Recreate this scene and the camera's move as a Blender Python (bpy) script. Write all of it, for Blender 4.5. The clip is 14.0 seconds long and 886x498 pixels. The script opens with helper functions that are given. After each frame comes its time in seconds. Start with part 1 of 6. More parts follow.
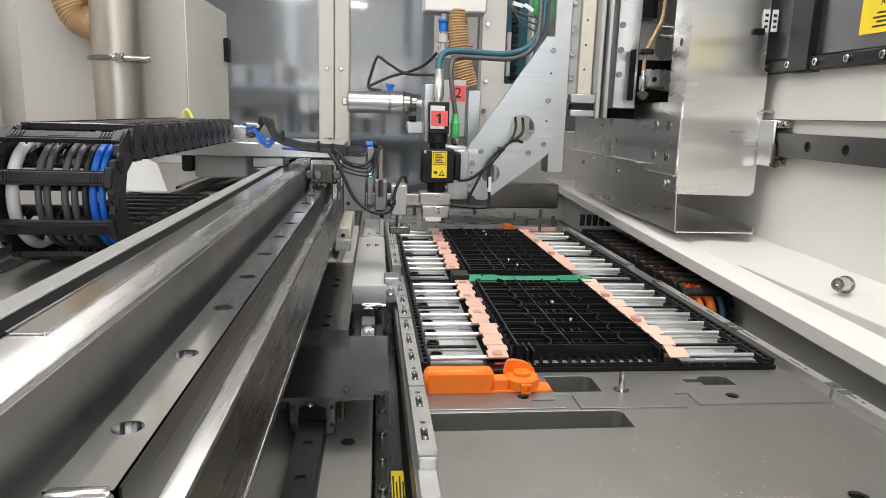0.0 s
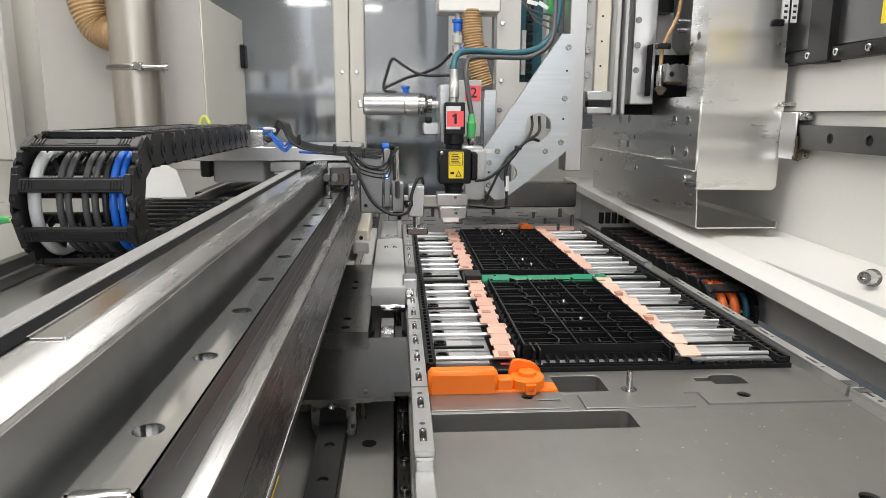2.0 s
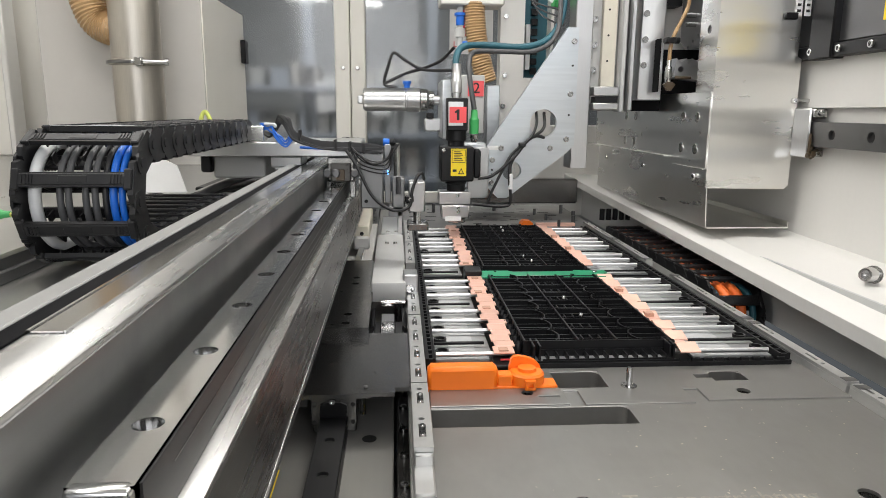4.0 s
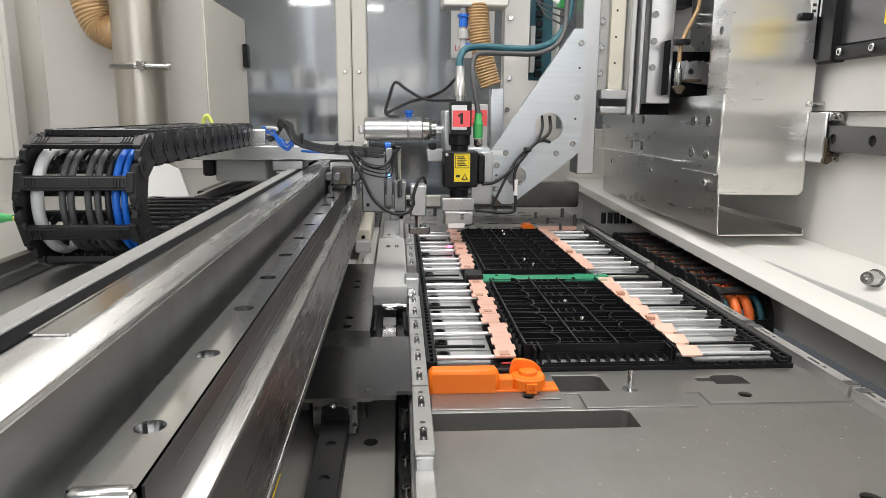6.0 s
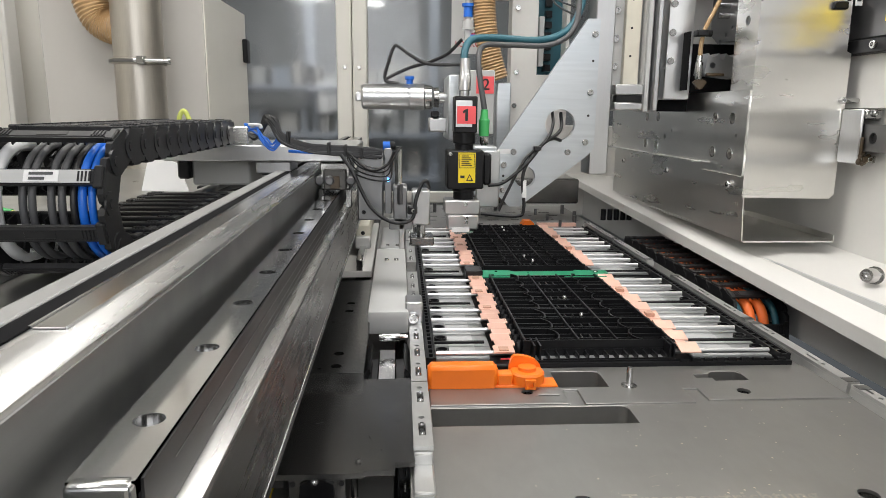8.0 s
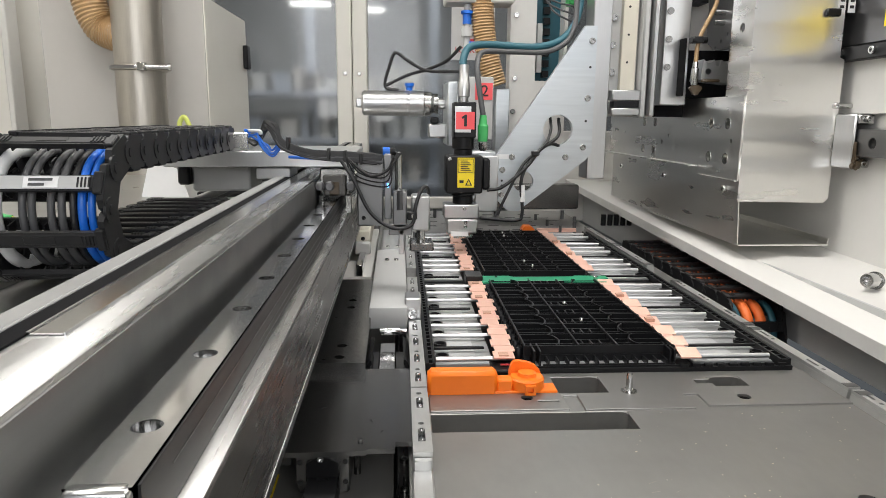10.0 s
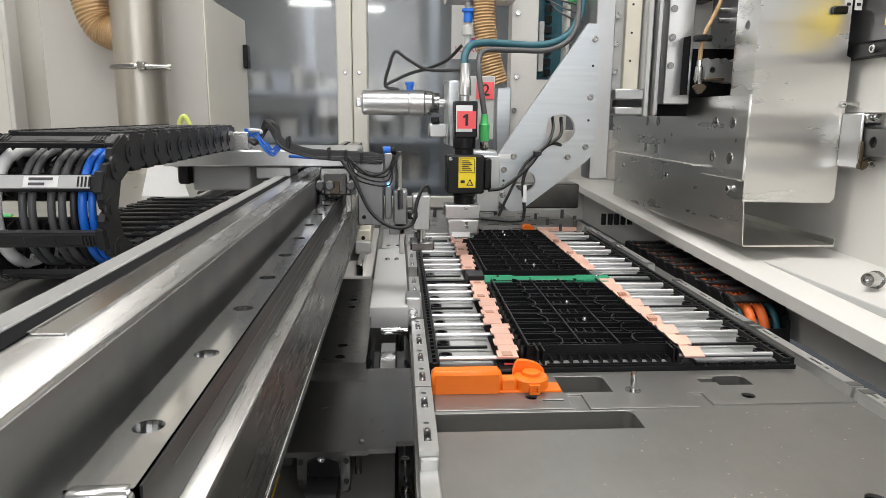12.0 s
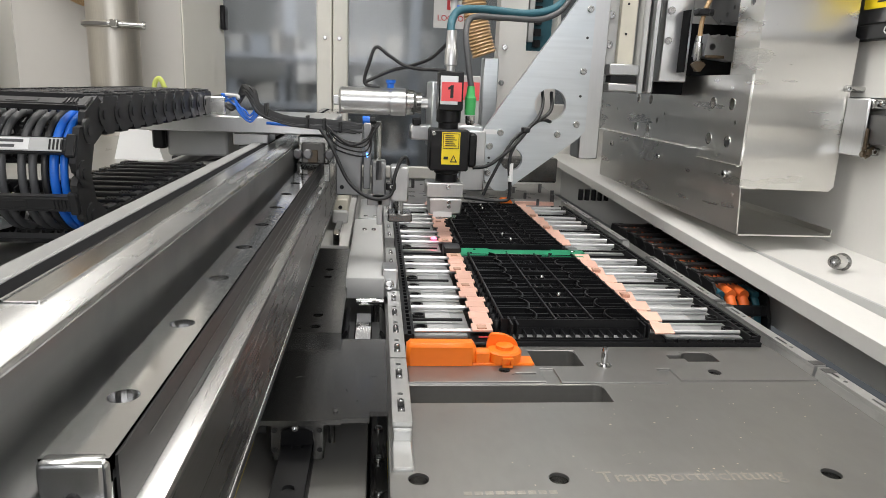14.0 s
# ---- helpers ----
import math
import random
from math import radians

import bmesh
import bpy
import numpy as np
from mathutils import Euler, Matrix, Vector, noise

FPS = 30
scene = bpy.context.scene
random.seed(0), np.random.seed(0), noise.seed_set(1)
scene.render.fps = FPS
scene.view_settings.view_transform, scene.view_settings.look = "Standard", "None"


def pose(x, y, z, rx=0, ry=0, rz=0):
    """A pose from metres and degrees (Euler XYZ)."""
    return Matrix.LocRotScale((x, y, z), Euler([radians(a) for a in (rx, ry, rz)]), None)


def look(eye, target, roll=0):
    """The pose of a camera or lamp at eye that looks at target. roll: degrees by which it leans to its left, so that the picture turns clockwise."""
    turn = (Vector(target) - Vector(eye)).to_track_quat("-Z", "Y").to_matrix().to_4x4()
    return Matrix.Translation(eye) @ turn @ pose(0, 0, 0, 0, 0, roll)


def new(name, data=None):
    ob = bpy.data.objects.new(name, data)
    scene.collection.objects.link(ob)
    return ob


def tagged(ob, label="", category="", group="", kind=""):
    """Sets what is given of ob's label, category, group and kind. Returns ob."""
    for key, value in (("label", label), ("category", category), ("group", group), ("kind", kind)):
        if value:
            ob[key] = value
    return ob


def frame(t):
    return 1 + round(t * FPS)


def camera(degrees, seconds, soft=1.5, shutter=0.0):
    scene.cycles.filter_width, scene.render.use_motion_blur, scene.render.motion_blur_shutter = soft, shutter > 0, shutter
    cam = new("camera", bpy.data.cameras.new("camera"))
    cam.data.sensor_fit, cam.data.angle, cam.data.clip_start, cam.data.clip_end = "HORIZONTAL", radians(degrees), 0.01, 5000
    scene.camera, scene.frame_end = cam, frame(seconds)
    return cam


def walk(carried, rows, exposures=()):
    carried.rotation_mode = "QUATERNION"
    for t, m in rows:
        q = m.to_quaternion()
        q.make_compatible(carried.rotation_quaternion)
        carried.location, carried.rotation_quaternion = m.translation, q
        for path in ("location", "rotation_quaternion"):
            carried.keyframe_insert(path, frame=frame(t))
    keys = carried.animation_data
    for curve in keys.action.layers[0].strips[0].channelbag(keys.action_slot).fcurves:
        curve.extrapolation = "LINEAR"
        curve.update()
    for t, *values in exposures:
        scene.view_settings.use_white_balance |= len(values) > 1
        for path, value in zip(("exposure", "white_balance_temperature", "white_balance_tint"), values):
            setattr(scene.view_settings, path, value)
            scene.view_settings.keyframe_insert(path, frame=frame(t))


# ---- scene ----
cam = camera(66.7, 14.0, soft=0.7)
PATH = [
    (0, (0.001, 0.022, 1.191), (0.196, 1.973, 0.795), 1.7),
    (0.5, (0.001, 0.024, 1.189), (0.151, 1.979, 0.796), 1.1),
    (1, (0.002, 0.023, 1.189), (0.145, 1.979, 0.799), 0.6),
    (1.5, (0.002, 0.025, 1.189), (0.141, 1.985, 0.819), 0.5),
    (2, (0.002, 0.024, 1.189), (0.142, 1.981, 0.796), 0.3),
    (2.5, (0.003, 0.024, 1.188), (0.142, 1.977, 0.78), 0.4),
    (3, (0.002, 0.025, 1.188), (0.142, 1.978, 0.781), 0.5),
    (5.5, (0.002, 0.024, 1.188), (0.137, 1.98, 0.793), 0.3),
    (6, (0.002, 0.024, 1.188), (0.136, 1.981, 0.795), 0.4),
    (6.5, (0.003, 0.024, 1.188), (0.136, 1.979, 0.787), 0.3),
    (7, (0.003, 0.024, 1.188), (0.138, 1.978, 0.784), 0.4),
    (7.5, (0.002, 0.024, 1.187), (0.137, 1.978, 0.78), 0.6),
    (8, (0.002, 0.024, 1.187), (0.137, 1.979, 0.784), 0.6),
    (10.5, (0.003, 0.024, 1.187), (0.136, 1.982, 0.801), 0.5),
    (11, (0.003, 0.024, 1.187), (0.135, 1.982, 0.8), 0.5),
    (11.5, (0.002, 0.026, 1.187), (0.136, 1.983, 0.796), 0.6),
    (12, (0.002, 0.025, 1.187), (0.136, 1.982, 0.798), 0.5),
    (12.5, (0.003, 0.024, 1.187), (0.137, 1.981, 0.796), 0.5),
    (13, (0.002, 0.025, 1.186), (0.138, 1.98, 0.787), 0.5),
    (13.5, (0.002, 0.025, 1.188), (0.146, 1.976, 0.774), 0.8),
    (14, (0.001, 0.024, 1.19), (0.205, 1.957, 0.717), 2.4),
]
walk(cam, [(t, look(e, g, r)) for t, e, g, r in PATH])

# ---- world and lights ----
world = bpy.data.worlds.new("hall")
scene.world = world
world.use_nodes = True
world.node_tree.nodes["Background"].inputs[0].default_value = (0.85, 0.93, 1.0, 1)
world.node_tree.nodes["Background"].inputs[1].default_value = 0.10
scene.view_settings.exposure = 0.0


def area_lamp(name, m, sx, sy, watts, colour=(1, 0.97, 0.93)):
    data = bpy.data.lights.new(name, "AREA")
    data.shape, data.size, data.size_y, data.energy, data.color = "RECTANGLE", sx, sy, watts, colour
    ob = new(name, data)
    ob.matrix_basis = m
    return ob


area_lamp("ceiling_strip_lamp", look((0.52, 0.95, 2.28), (0.50, 0.95, 0)), 0.34, 2.2, 13.5)
# unseen second strip, added to brighten the left side
area_lamp("ceiling_strip_lamp", look((-0.75, 1.0, 2.28), (-0.6, 1.0, 0)), 0.25, 2.2, 10.5)
# added fill from behind the camera, for the faces turned towards it
area_lamp("front_fill_lamp", look((0.0, -0.95, 1.75), (0.1, 1.2, 0.9)), 1.6, 0.9, 15, (0.96, 0.97, 1))


# ---- materials ----
def material(name, colour, rough=0.5, metal=0.0, grain=0.0, scale=40.0, stretch=(1, 1, 1), bump=0.0, spots=0.0, spot_scale=6.0,
             spot_colour=None, rough_var=0.0, vary=0.0, coat=0.0, emission=0.0, alpha_glass=False):
    mat = bpy.data.materials.new(name)
    mat.use_nodes = True
    nt = mat.node_tree
    b = nt.nodes["Principled BSDF"]
    b.inputs["Base Color"].default_value = (*colour, 1)
    b.inputs["Roughness"].default_value = rough
    b.inputs["Metallic"].default_value = metal
    b.inputs["Coat Weight"].default_value = coat
    if emission:
        b.inputs["Emission Color"].default_value = (*colour, 1)
        b.inputs["Emission Strength"].default_value = emission
    if alpha_glass:
        b.inputs["Transmission Weight"].default_value = 1.0
        b.inputs["IOR"].default_value = 1.45
    if not (grain or spots or bump or rough_var or vary):
        return mat
    co = nt.nodes.new("ShaderNodeTexCoord")
    mp = nt.nodes.new("ShaderNodeMapping")
    mp.inputs["Scale"].default_value = stretch
    nt.links.new(co.outputs["Object"], mp.inputs["Vector"])
    fine = nt.nodes.new("ShaderNodeTexNoise")
    fine.inputs["Scale"].default_value, fine.inputs["Detail"].default_value = scale, 6
    nt.links.new(mp.outputs[0], fine.inputs["Vector"])
    wide = nt.nodes.new("ShaderNodeTexNoise")
    wide.inputs["Scale"].default_value, wide.inputs["Detail"].default_value = spot_scale, 4
    nt.links.new(co.outputs["Object"], wide.inputs["Vector"])
    last = None
    dark = tuple(c * (1 - grain) for c in colour)
    light = tuple(min(1, c * (1 + grain)) for c in colour)
    mix = nt.nodes.new("ShaderNodeMix")
    mix.data_type = "RGBA"
    mix.inputs["A"].default_value, mix.inputs["B"].default_value = (*dark, 1), (*light, 1)
    nt.links.new(fine.outputs["Fac"], mix.inputs["Factor"])
    last = mix.outputs["Result"]
    if spots:
        ramp = nt.nodes.new("ShaderNodeValToRGB")
        ramp.color_ramp.elements[0].position, ramp.color_ramp.elements[1].position = 0.5, 0.72
        nt.links.new(wide.outputs["Fac"], ramp.inputs[0])
        m2 = nt.nodes.new("ShaderNodeMix")
        m2.data_type = "RGBA"
        sc = spot_colour or tuple(c * 0.6 for c in colour)
        m2.inputs["B"].default_value = (*sc, 1)
        mul = nt.nodes.new("ShaderNodeMath")
        mul.operation = "MULTIPLY"
        mul.inputs[1].default_value = spots
        nt.links.new(ramp.outputs[0], mul.inputs[0])
        nt.links.new(mul.outputs[0], m2.inputs["Factor"])
        nt.links.new(last, m2.inputs["A"])
        last = m2.outputs["Result"]
    if vary:
        info = nt.nodes.new("ShaderNodeObjectInfo")
        hsv = nt.nodes.new("ShaderNodeHueSaturation")
        mr = nt.nodes.new("ShaderNodeMapRange")
        mr.inputs[3].default_value, mr.inputs[4].default_value = 1 - vary, 1 + vary
        nt.links.new(info.outputs["Random"], mr.inputs[0])
        nt.links.new(mr.outputs[0], hsv.inputs["Value"])
        nt.links.new(last, hsv.inputs["Color"])
        last = hsv.outputs[0]
    nt.links.new(last, b.inputs["Base Color"])
    if rough_var:
        mr = nt.nodes.new("ShaderNodeMapRange")
        mr.inputs[3].default_value, mr.inputs[4].default_value = max(0.03, rough - rough_var), rough + rough_var
        both = nt.nodes.new("ShaderNodeMath")
        both.operation = "MULTIPLY_ADD"
        both.inputs[1].default_value = 0.5
        half = nt.nodes.new("ShaderNodeMath")
        half.operation = "MULTIPLY"
        half.inputs[1].default_value = 0.5
        nt.links.new(wide.outputs["Fac"], half.inputs[0])
        nt.links.new(fine.outputs["Fac"], both.inputs[0])
        nt.links.new(half.outputs[0], both.inputs[2])
        nt.links.new(both.outputs[0], mr.inputs[0])
        nt.links.new(mr.outputs[0], b.inputs["Roughness"])
    if bump:
        bp = nt.nodes.new("ShaderNodeBump")
        bp.inputs["Strength"].default_value, bp.inputs["Distance"].default_value = bump, 0.001
        nt.links.new(fine.outputs["Fac"], bp.inputs["Height"])
        nt.links.new(bp.outputs[0], b.inputs["Normal"])
    return mat


STEEL = material("ground_steel", (0.50, 0.50, 0.49), 0.19, 1.0, 0.01, 30, (1, 0.1, 1), 0.0, 0.18, 9, (0.42, 0.42, 0.42), 0.06)
POLISHED = material("polished_steel", (0.66, 0.66, 0.66), 0.13, 1.0, 0.01, 30, (1, 0.1, 1), 0.0, 0.15, 7, (0.55, 0.55, 0.55), 0.05)
BAR_TOP = material("worn_ground_steel", (0.60, 0.60, 0.595), 0.27, 1.0, 0.08, 220, (1, 0.05, 1), 0.02, 0.45, 14, (0.46, 0.46, 0.45), 0.11)
DARK_STEEL = material("dark_steel", (0.17, 0.17, 0.175), 0.32, 0.9, 0.04, 400, (1, 0.03, 1), 0.015, 0.3, 8, (0.11, 0.11, 0.11), 0.06)
FRONT_DARK = material("dark_steel_and_shade", (0.105, 0.102, 0.097), 0.28, 0.8, 0.06, 300, (1, 0.03, 1), 0.02, 0.4, 11, (0.10, 0.095, 0.085), 0.08)
OXIDE_AND_SHADE = material("black_oxide_and_shade", (0.022, 0.022, 0.023), 0.45, 0.15, 0.05, 300, (1, 0.05, 1), 0.01, 0.3, 12, (0.055, 0.05, 0.045), 0.06)
BAR_SHADE = material("shaded_bar_steel", (0.30, 0.305, 0.305), 0.34, 0.92, 0.16, 120, (1, 0.06, 1), 0.03, 0.6, 14, (0.17, 0.175, 0.18), 0.12)
ALU = material("brushed_aluminium", (0.60, 0.605, 0.61), 0.30, 0.95, 0.05, 300, (1, 1, 0.1), 0.03, 0.2, 12, (0.55, 0.55, 0.55), 0.06)
SHEET = material("scratched_aluminium_sheet", (0.88, 0.87, 0.84), 0.28, 1.0, 0.02, 12, (0.25, 0.25, 2.5), 0.0, 0.1, 5, (0.78, 0.77, 0.73), 0.05)
# brushed plate; its bluish diagonal reflection is painted into the colour
BRACKET = material("milled_plate_blue_sheen", (0.58, 0.61, 0.63), 0.34, 0.88, 0.14, 130, (0.07, 1, 1), 0.03, 0.35, 9, (0.54, 0.61, 0.66), 0.09)
BRACKET.node_tree.nodes["Mapping"].inputs["Rotation"].default_value = (0, radians(42), 0)
MID_ALU = material("grey_anodised_aluminium", (0.30, 0.305, 0.31), 0.36, 0.85, 0.05, 300, (1, 1, 0.1), 0.02, 0.2, 12, (0.24, 0.24, 0.245), 0.06)
PLATE = material("bead_blasted_tray_plate", (0.30, 0.295, 0.285), 0.38, 0.85, 0.08, 140, (1, 0.35, 1), 0.05, 0.5, 11, (0.245, 0.238, 0.228), 0.11)
SLIDE = material("grey_slide_steel", (0.18, 0.178, 0.174), 0.22, 0.95, 0.04, 300, (1, 0.05, 1), 0.012, 0.35, 14, (0.15, 0.15, 0.15), 0.08)
WHITE = material("white_powder_coat", (0.71, 0.70, 0.675), 0.42, 0.0, 0.02, 90, (1, 1, 1), 0.05, 0.12, 5, (0.70, 0.68, 0.64), 0.06)
OFFWHITE = material("cream_painted_panel", (0.78, 0.76, 0.71), 0.45, 0.0, 0.02, 60, (1, 1, 1), 0.04, 0.1, 3, (0.71, 0.69, 0.64), 0.05)
POST = material("cream_post_paint", (0.80, 0.78, 0.72), 0.4, 0.0, 0.015, 60, (1, 1, 1), 0.02, 0.08, 3, None, 0.04)
GREY = material("light_grey_paint", (0.48, 0.485, 0.48), 0.45, 0.0, 0.03, 60, (1, 1, 1), 0.03, 0.15, 6, (0.45, 0.45, 0.45), 0.05)
CABINET = material("warm_grey_cabinet_paint", (0.47, 0.455, 0.43), 0.5, 0.0, 0.02, 60, (1, 1, 1), 0.04, 0.1, 3, None, 0.04)
BLACK = material("black_moulded_plastic", (0.007, 0.007, 0.008), 0.38, 0.0, 0.2, 150, (1, 1, 1), 0.05, 0.2, 20, (0.013, 0.013, 0.014), 0.1)
BLACK.node_tree.nodes["Principled BSDF"].inputs["Specular IOR Level"].default_value = 0.3
MATTE = material("matt_black_seal_and_shade", (0.012, 0.012, 0.013), 0.95, 0.0, 0.1, 80)
MATTE.node_tree.nodes["Principled BSDF"].inputs["Specular IOR Level"].default_value = 0.08
LIP = material("mid_grey_anodised_lip", (0.30, 0.30, 0.295), 0.5, 0.3, 0.04, 200, (1, 0.05, 1), 0.02, 0.2, 10)
BAR = material("worn_notched_bar", (0.56, 0.56, 0.55), 0.36, 0.75, 0.06, 200, (1, 0.2, 1), 0.03, 0.4, 25, (0.30, 0.30, 0.29), 0.08)
CHAIN_BLACK = material("dusty_black_polyamide", (0.013, 0.013, 0.014), 0.40, 0.0, 0.2, 120, (1, 1, 1), 0.08, 0.35, 30, (0.018, 0.018, 0.019), 0.1, 0.12)
CHAIN_BLACK.node_tree.nodes["Principled BSDF"].inputs["Specular IOR Level"].default_value = 0.35
RUBBER = material("black_cable_sheath", (0.011, 0.011, 0.012), 0.45, 0.0, 0.1, 80, (1, 1, 1), 0.03, 0.1, 20)
COPPER = material("pink_copper_tab", (0.84, 0.52, 0.42), 0.42, 0.35, 0.08, 200, (1, 1, 1), 0.05, 0.25, 40, (0.80, 0.47, 0.37), 0.08, 0.06)
COPPER_MARK = material("etched_copper_mark", (0.58, 0.34, 0.25), 0.6, 0.2, 0.35, 900, (1, 1, 1), 0.05, 0.4, 600)
ORANGE = material("orange_plastic", (0.95, 0.20, 0.012), 0.36, 0.0, 0.03, 150, (1, 1, 1), 0.06, 0.1, 30)
ORANGE_CABLE = material("orange_cable", (0.85, 0.17, 0.03), 0.5, 0.0, 0.06, 100, (1, 1, 1), 0.03, 0.15, 40)
TEAL = material("teal_cable", (0.02, 0.105, 0.14), 0.5, 0.0, 0.08, 100, (1, 1, 1), 0.03, 0.2, 30)
BLUE = material("blue_hose", (0.012, 0.14, 0.62), 0.35, 0.0, 0.1, 80, (1, 1, 1), 0.02, 0.2, 30)
LIME = material("lime_wire", (0.50, 0.55, 0.12), 0.45, 0.0, 0.05, 80)
GREY_CABLE = material("grey_cable", (0.075, 0.076, 0.08), 0.45, 0.0, 0.08, 80, (1, 1, 1), 0.02, 0.1, 30)
WHITE_HOSE = material("white_hose", (0.60, 0.61, 0.62), 0.4, 0.0, 0.05, 80, (1, 1, 1), 0.02, 0.15, 20)
PCB = material("green_circuit_board", (0.015, 0.27, 0.13), 0.35, 0.0, 0.2, 220, (1, 1, 1), 0.04, 0.5, 70, (0.03, 0.38, 0.20), 0.05)
GREEN = material("green_plastic_connector", (0.06, 0.42, 0.12), 0.4, 0.0, 0.05, 100, (1, 1, 1), 0.03, 0.1, 30)
TUBE = material("extruded_aluminium_tube", (0.66, 0.66, 0.67), 0.30, 1.0, 0.06, 60, (0.3, 4, 4), 0.03, 0.2, 40, (0.6, 0.6, 0.6), 0.06, 0.05)
FOIL = material("silver_cell_plate", (0.36, 0.365, 0.37), 0.40, 0.45, 0.06, 80, (0.5, 3, 1), 0.04, 0.35, 30, (0.42, 0.43, 0.44), 0.08, 0.06)
CELL_FILM = material("pale_cell_film", (0.46, 0.465, 0.47), 0.45, 0.1, 0.05, 90, (1, 1, 1), 0.03, 0.3, 40, (0.38, 0.385, 0.39), 0.05, 0.08)
PALE = material("pale_machined_base", (0.27, 0.265, 0.25), 0.42, 0.35, 0.05, 180, (1, 0.03, 1), 0.02, 0.3, 9, (0.36, 0.34, 0.30), 0.06)
DECK = material("grey_sheet_deck", (0.42, 0.42, 0.41), 0.30, 0.85, 0.05, 60, (1, 1, 1), 0.02, 0.35, 5, (0.34, 0.34, 0.335), 0.08)
LABEL_WHITE = material("white_label_film", (0.78, 0.78, 0.78), 0.5, 0.0, 0.02, 100)
RED = material("red_label_film", (0.85, 0.10, 0.11), 0.45, 0.0, 0.03, 100)
YELLOW = material("yellow_label_film", (0.88, 0.66, 0.02), 0.45, 0.0, 0.03, 100)
INK = material("black_print_and_shade", (0.02, 0.02, 0.02), 0.6)
RED_INK = material("red_print", (0.62, 0.06, 0.07), 0.6)
BEIGE_HOSE = material("amber_spiral_hose", (0.43, 0.28, 0.14), 0.3, 0.0, 0.15, 60, (1, 1, 1), 0.05, 0.3, 20)
STAINLESS = material("brushed_stainless_pipe", (0.47, 0.445, 0.40), 0.42, 1.0, 0.12, 60, (6, 6, 0.3), 0.05, 0.3, 6, (0.42, 0.39, 0.35), 0.1)
BEIGE_CARRIER = material("cream_block", (0.62, 0.59, 0.50), 0.45, 0.0, 0.03, 90, (1, 1, 1), 0.04, 0.2, 20)
RAIL_GREY = material("grey_rail_steel", (0.20, 0.20, 0.20), 0.32, 0.95, 0.04, 300, (1, 0.05, 1), 0.01, 0.4, 14, (0.13, 0.12, 0.11), 0.07)
ENGRAVED = material("worn_engraving", (0.40, 0.37, 0.33), 0.5, 0.6, 0.3, 500, (1, 1, 1), 0.05, 0.9, 45, (0.28, 0.275, 0.265))
SWARF = material("pale_specks", (0.62, 0.55, 0.45), 0.5, 0.2, 0.2, 300)
LASER = material("red_laser_dot", (1.0, 0.07, 0.16), emission=8.0)
GREASE = material("brown_grease", (0.06, 0.04, 0.02), 0.3, 0.0, 0.4, 90, (1, 1, 1), 0.6)
GLASS = material("tinted_machine_glass", (0.68, 0.70, 0.71), 0.11, alpha_glass=True)
LAMP_GLOW = material("lamp_glow", (1.0, 0.98, 0.95), emission=3.0)
HALL = material("far_hall", (0.30, 0.31, 0.32), 0.8, 0, 0.15, 3, (1, 1, 3), 0, 0.3, 1.5, (0.40, 0.41, 0.42))
RACK_BLUE = material("faded_blue_rack_paint", (0.34, 0.37, 0.42), 0.6, 0, 0.05, 40)
LED = material("small_blue_light", (0.1, 0.35, 1.0), emission=4.0)


def bowed(mat, height, stretch, scale):
    """Adds the slow waves of a hand-bent sheet to a material."""
    nt = mat.node_tree
    co, mp, no, bp = (nt.nodes.new(k) for k in ("ShaderNodeTexCoord", "ShaderNodeMapping", "ShaderNodeTexNoise", "ShaderNodeBump"))
    mp.inputs["Scale"].default_value = stretch
    no.inputs["Scale"].default_value, no.inputs["Detail"].default_value = scale, 1
    bp.inputs["Distance"].default_value = height
    nt.links.new(co.outputs["Object"], mp.inputs["Vector"])
    nt.links.new(mp.outputs[0], no.inputs["Vector"])
    nt.links.new(no.outputs["Fac"], bp.inputs["Height"])
    b = nt.nodes["Principled BSDF"]
    if b.inputs["Normal"].is_linked:
        nt.links.new(b.inputs["Normal"].links[0].from_socket, bp.inputs["Normal"])
    nt.links.new(bp.outputs[0], b.inputs["Normal"])


bowed(SHEET, 0.010, (0.25, 0.25, 3.0), 4.0)
bowed(SLIDE, 0.002, (3.0, 0.3, 1.0), 6.0)
bowed(DECK, 0.004, (1.0, 1.0, 1.0), 3.0)


# ---- mesh helpers ----
ORIGIN = {}


def thing(name, label, category, origin=(0, 0, 0), group="", kind=""):
    ob = new(name)
    ob.empty_display_size = 0.05
    ob.location = origin
    ORIGIN[ob] = Vector(origin)
    return tagged(ob, label, category, group, kind)


def part(name, bm, mat, parent=None, label="", smooth=False):
    me = bpy.data.meshes.new(name)
    shift = ORIGIN[parent] if parent else Vector((0, 0, 0))
    bmesh.ops.translate(bm, verts=bm.verts, vec=-shift)
    bmesh.ops.recalc_face_normals(bm, faces=bm.faces)
    bm.to_mesh(me)
    bm.free()
    me.materials.append(mat)
    if smooth:
        me.shade_smooth()
        me.set_sharp_from_angle(angle=radians(38))
    ob = new(name, me)
    ob.parent = parent
    ORIGIN[ob] = shift
    if label:
        ob["label"] = label
    return ob


def setting(name, bm, mat, label="", category=""):
    return tagged(part(name, bm, mat, None, "", True), label, category, kind="structure")


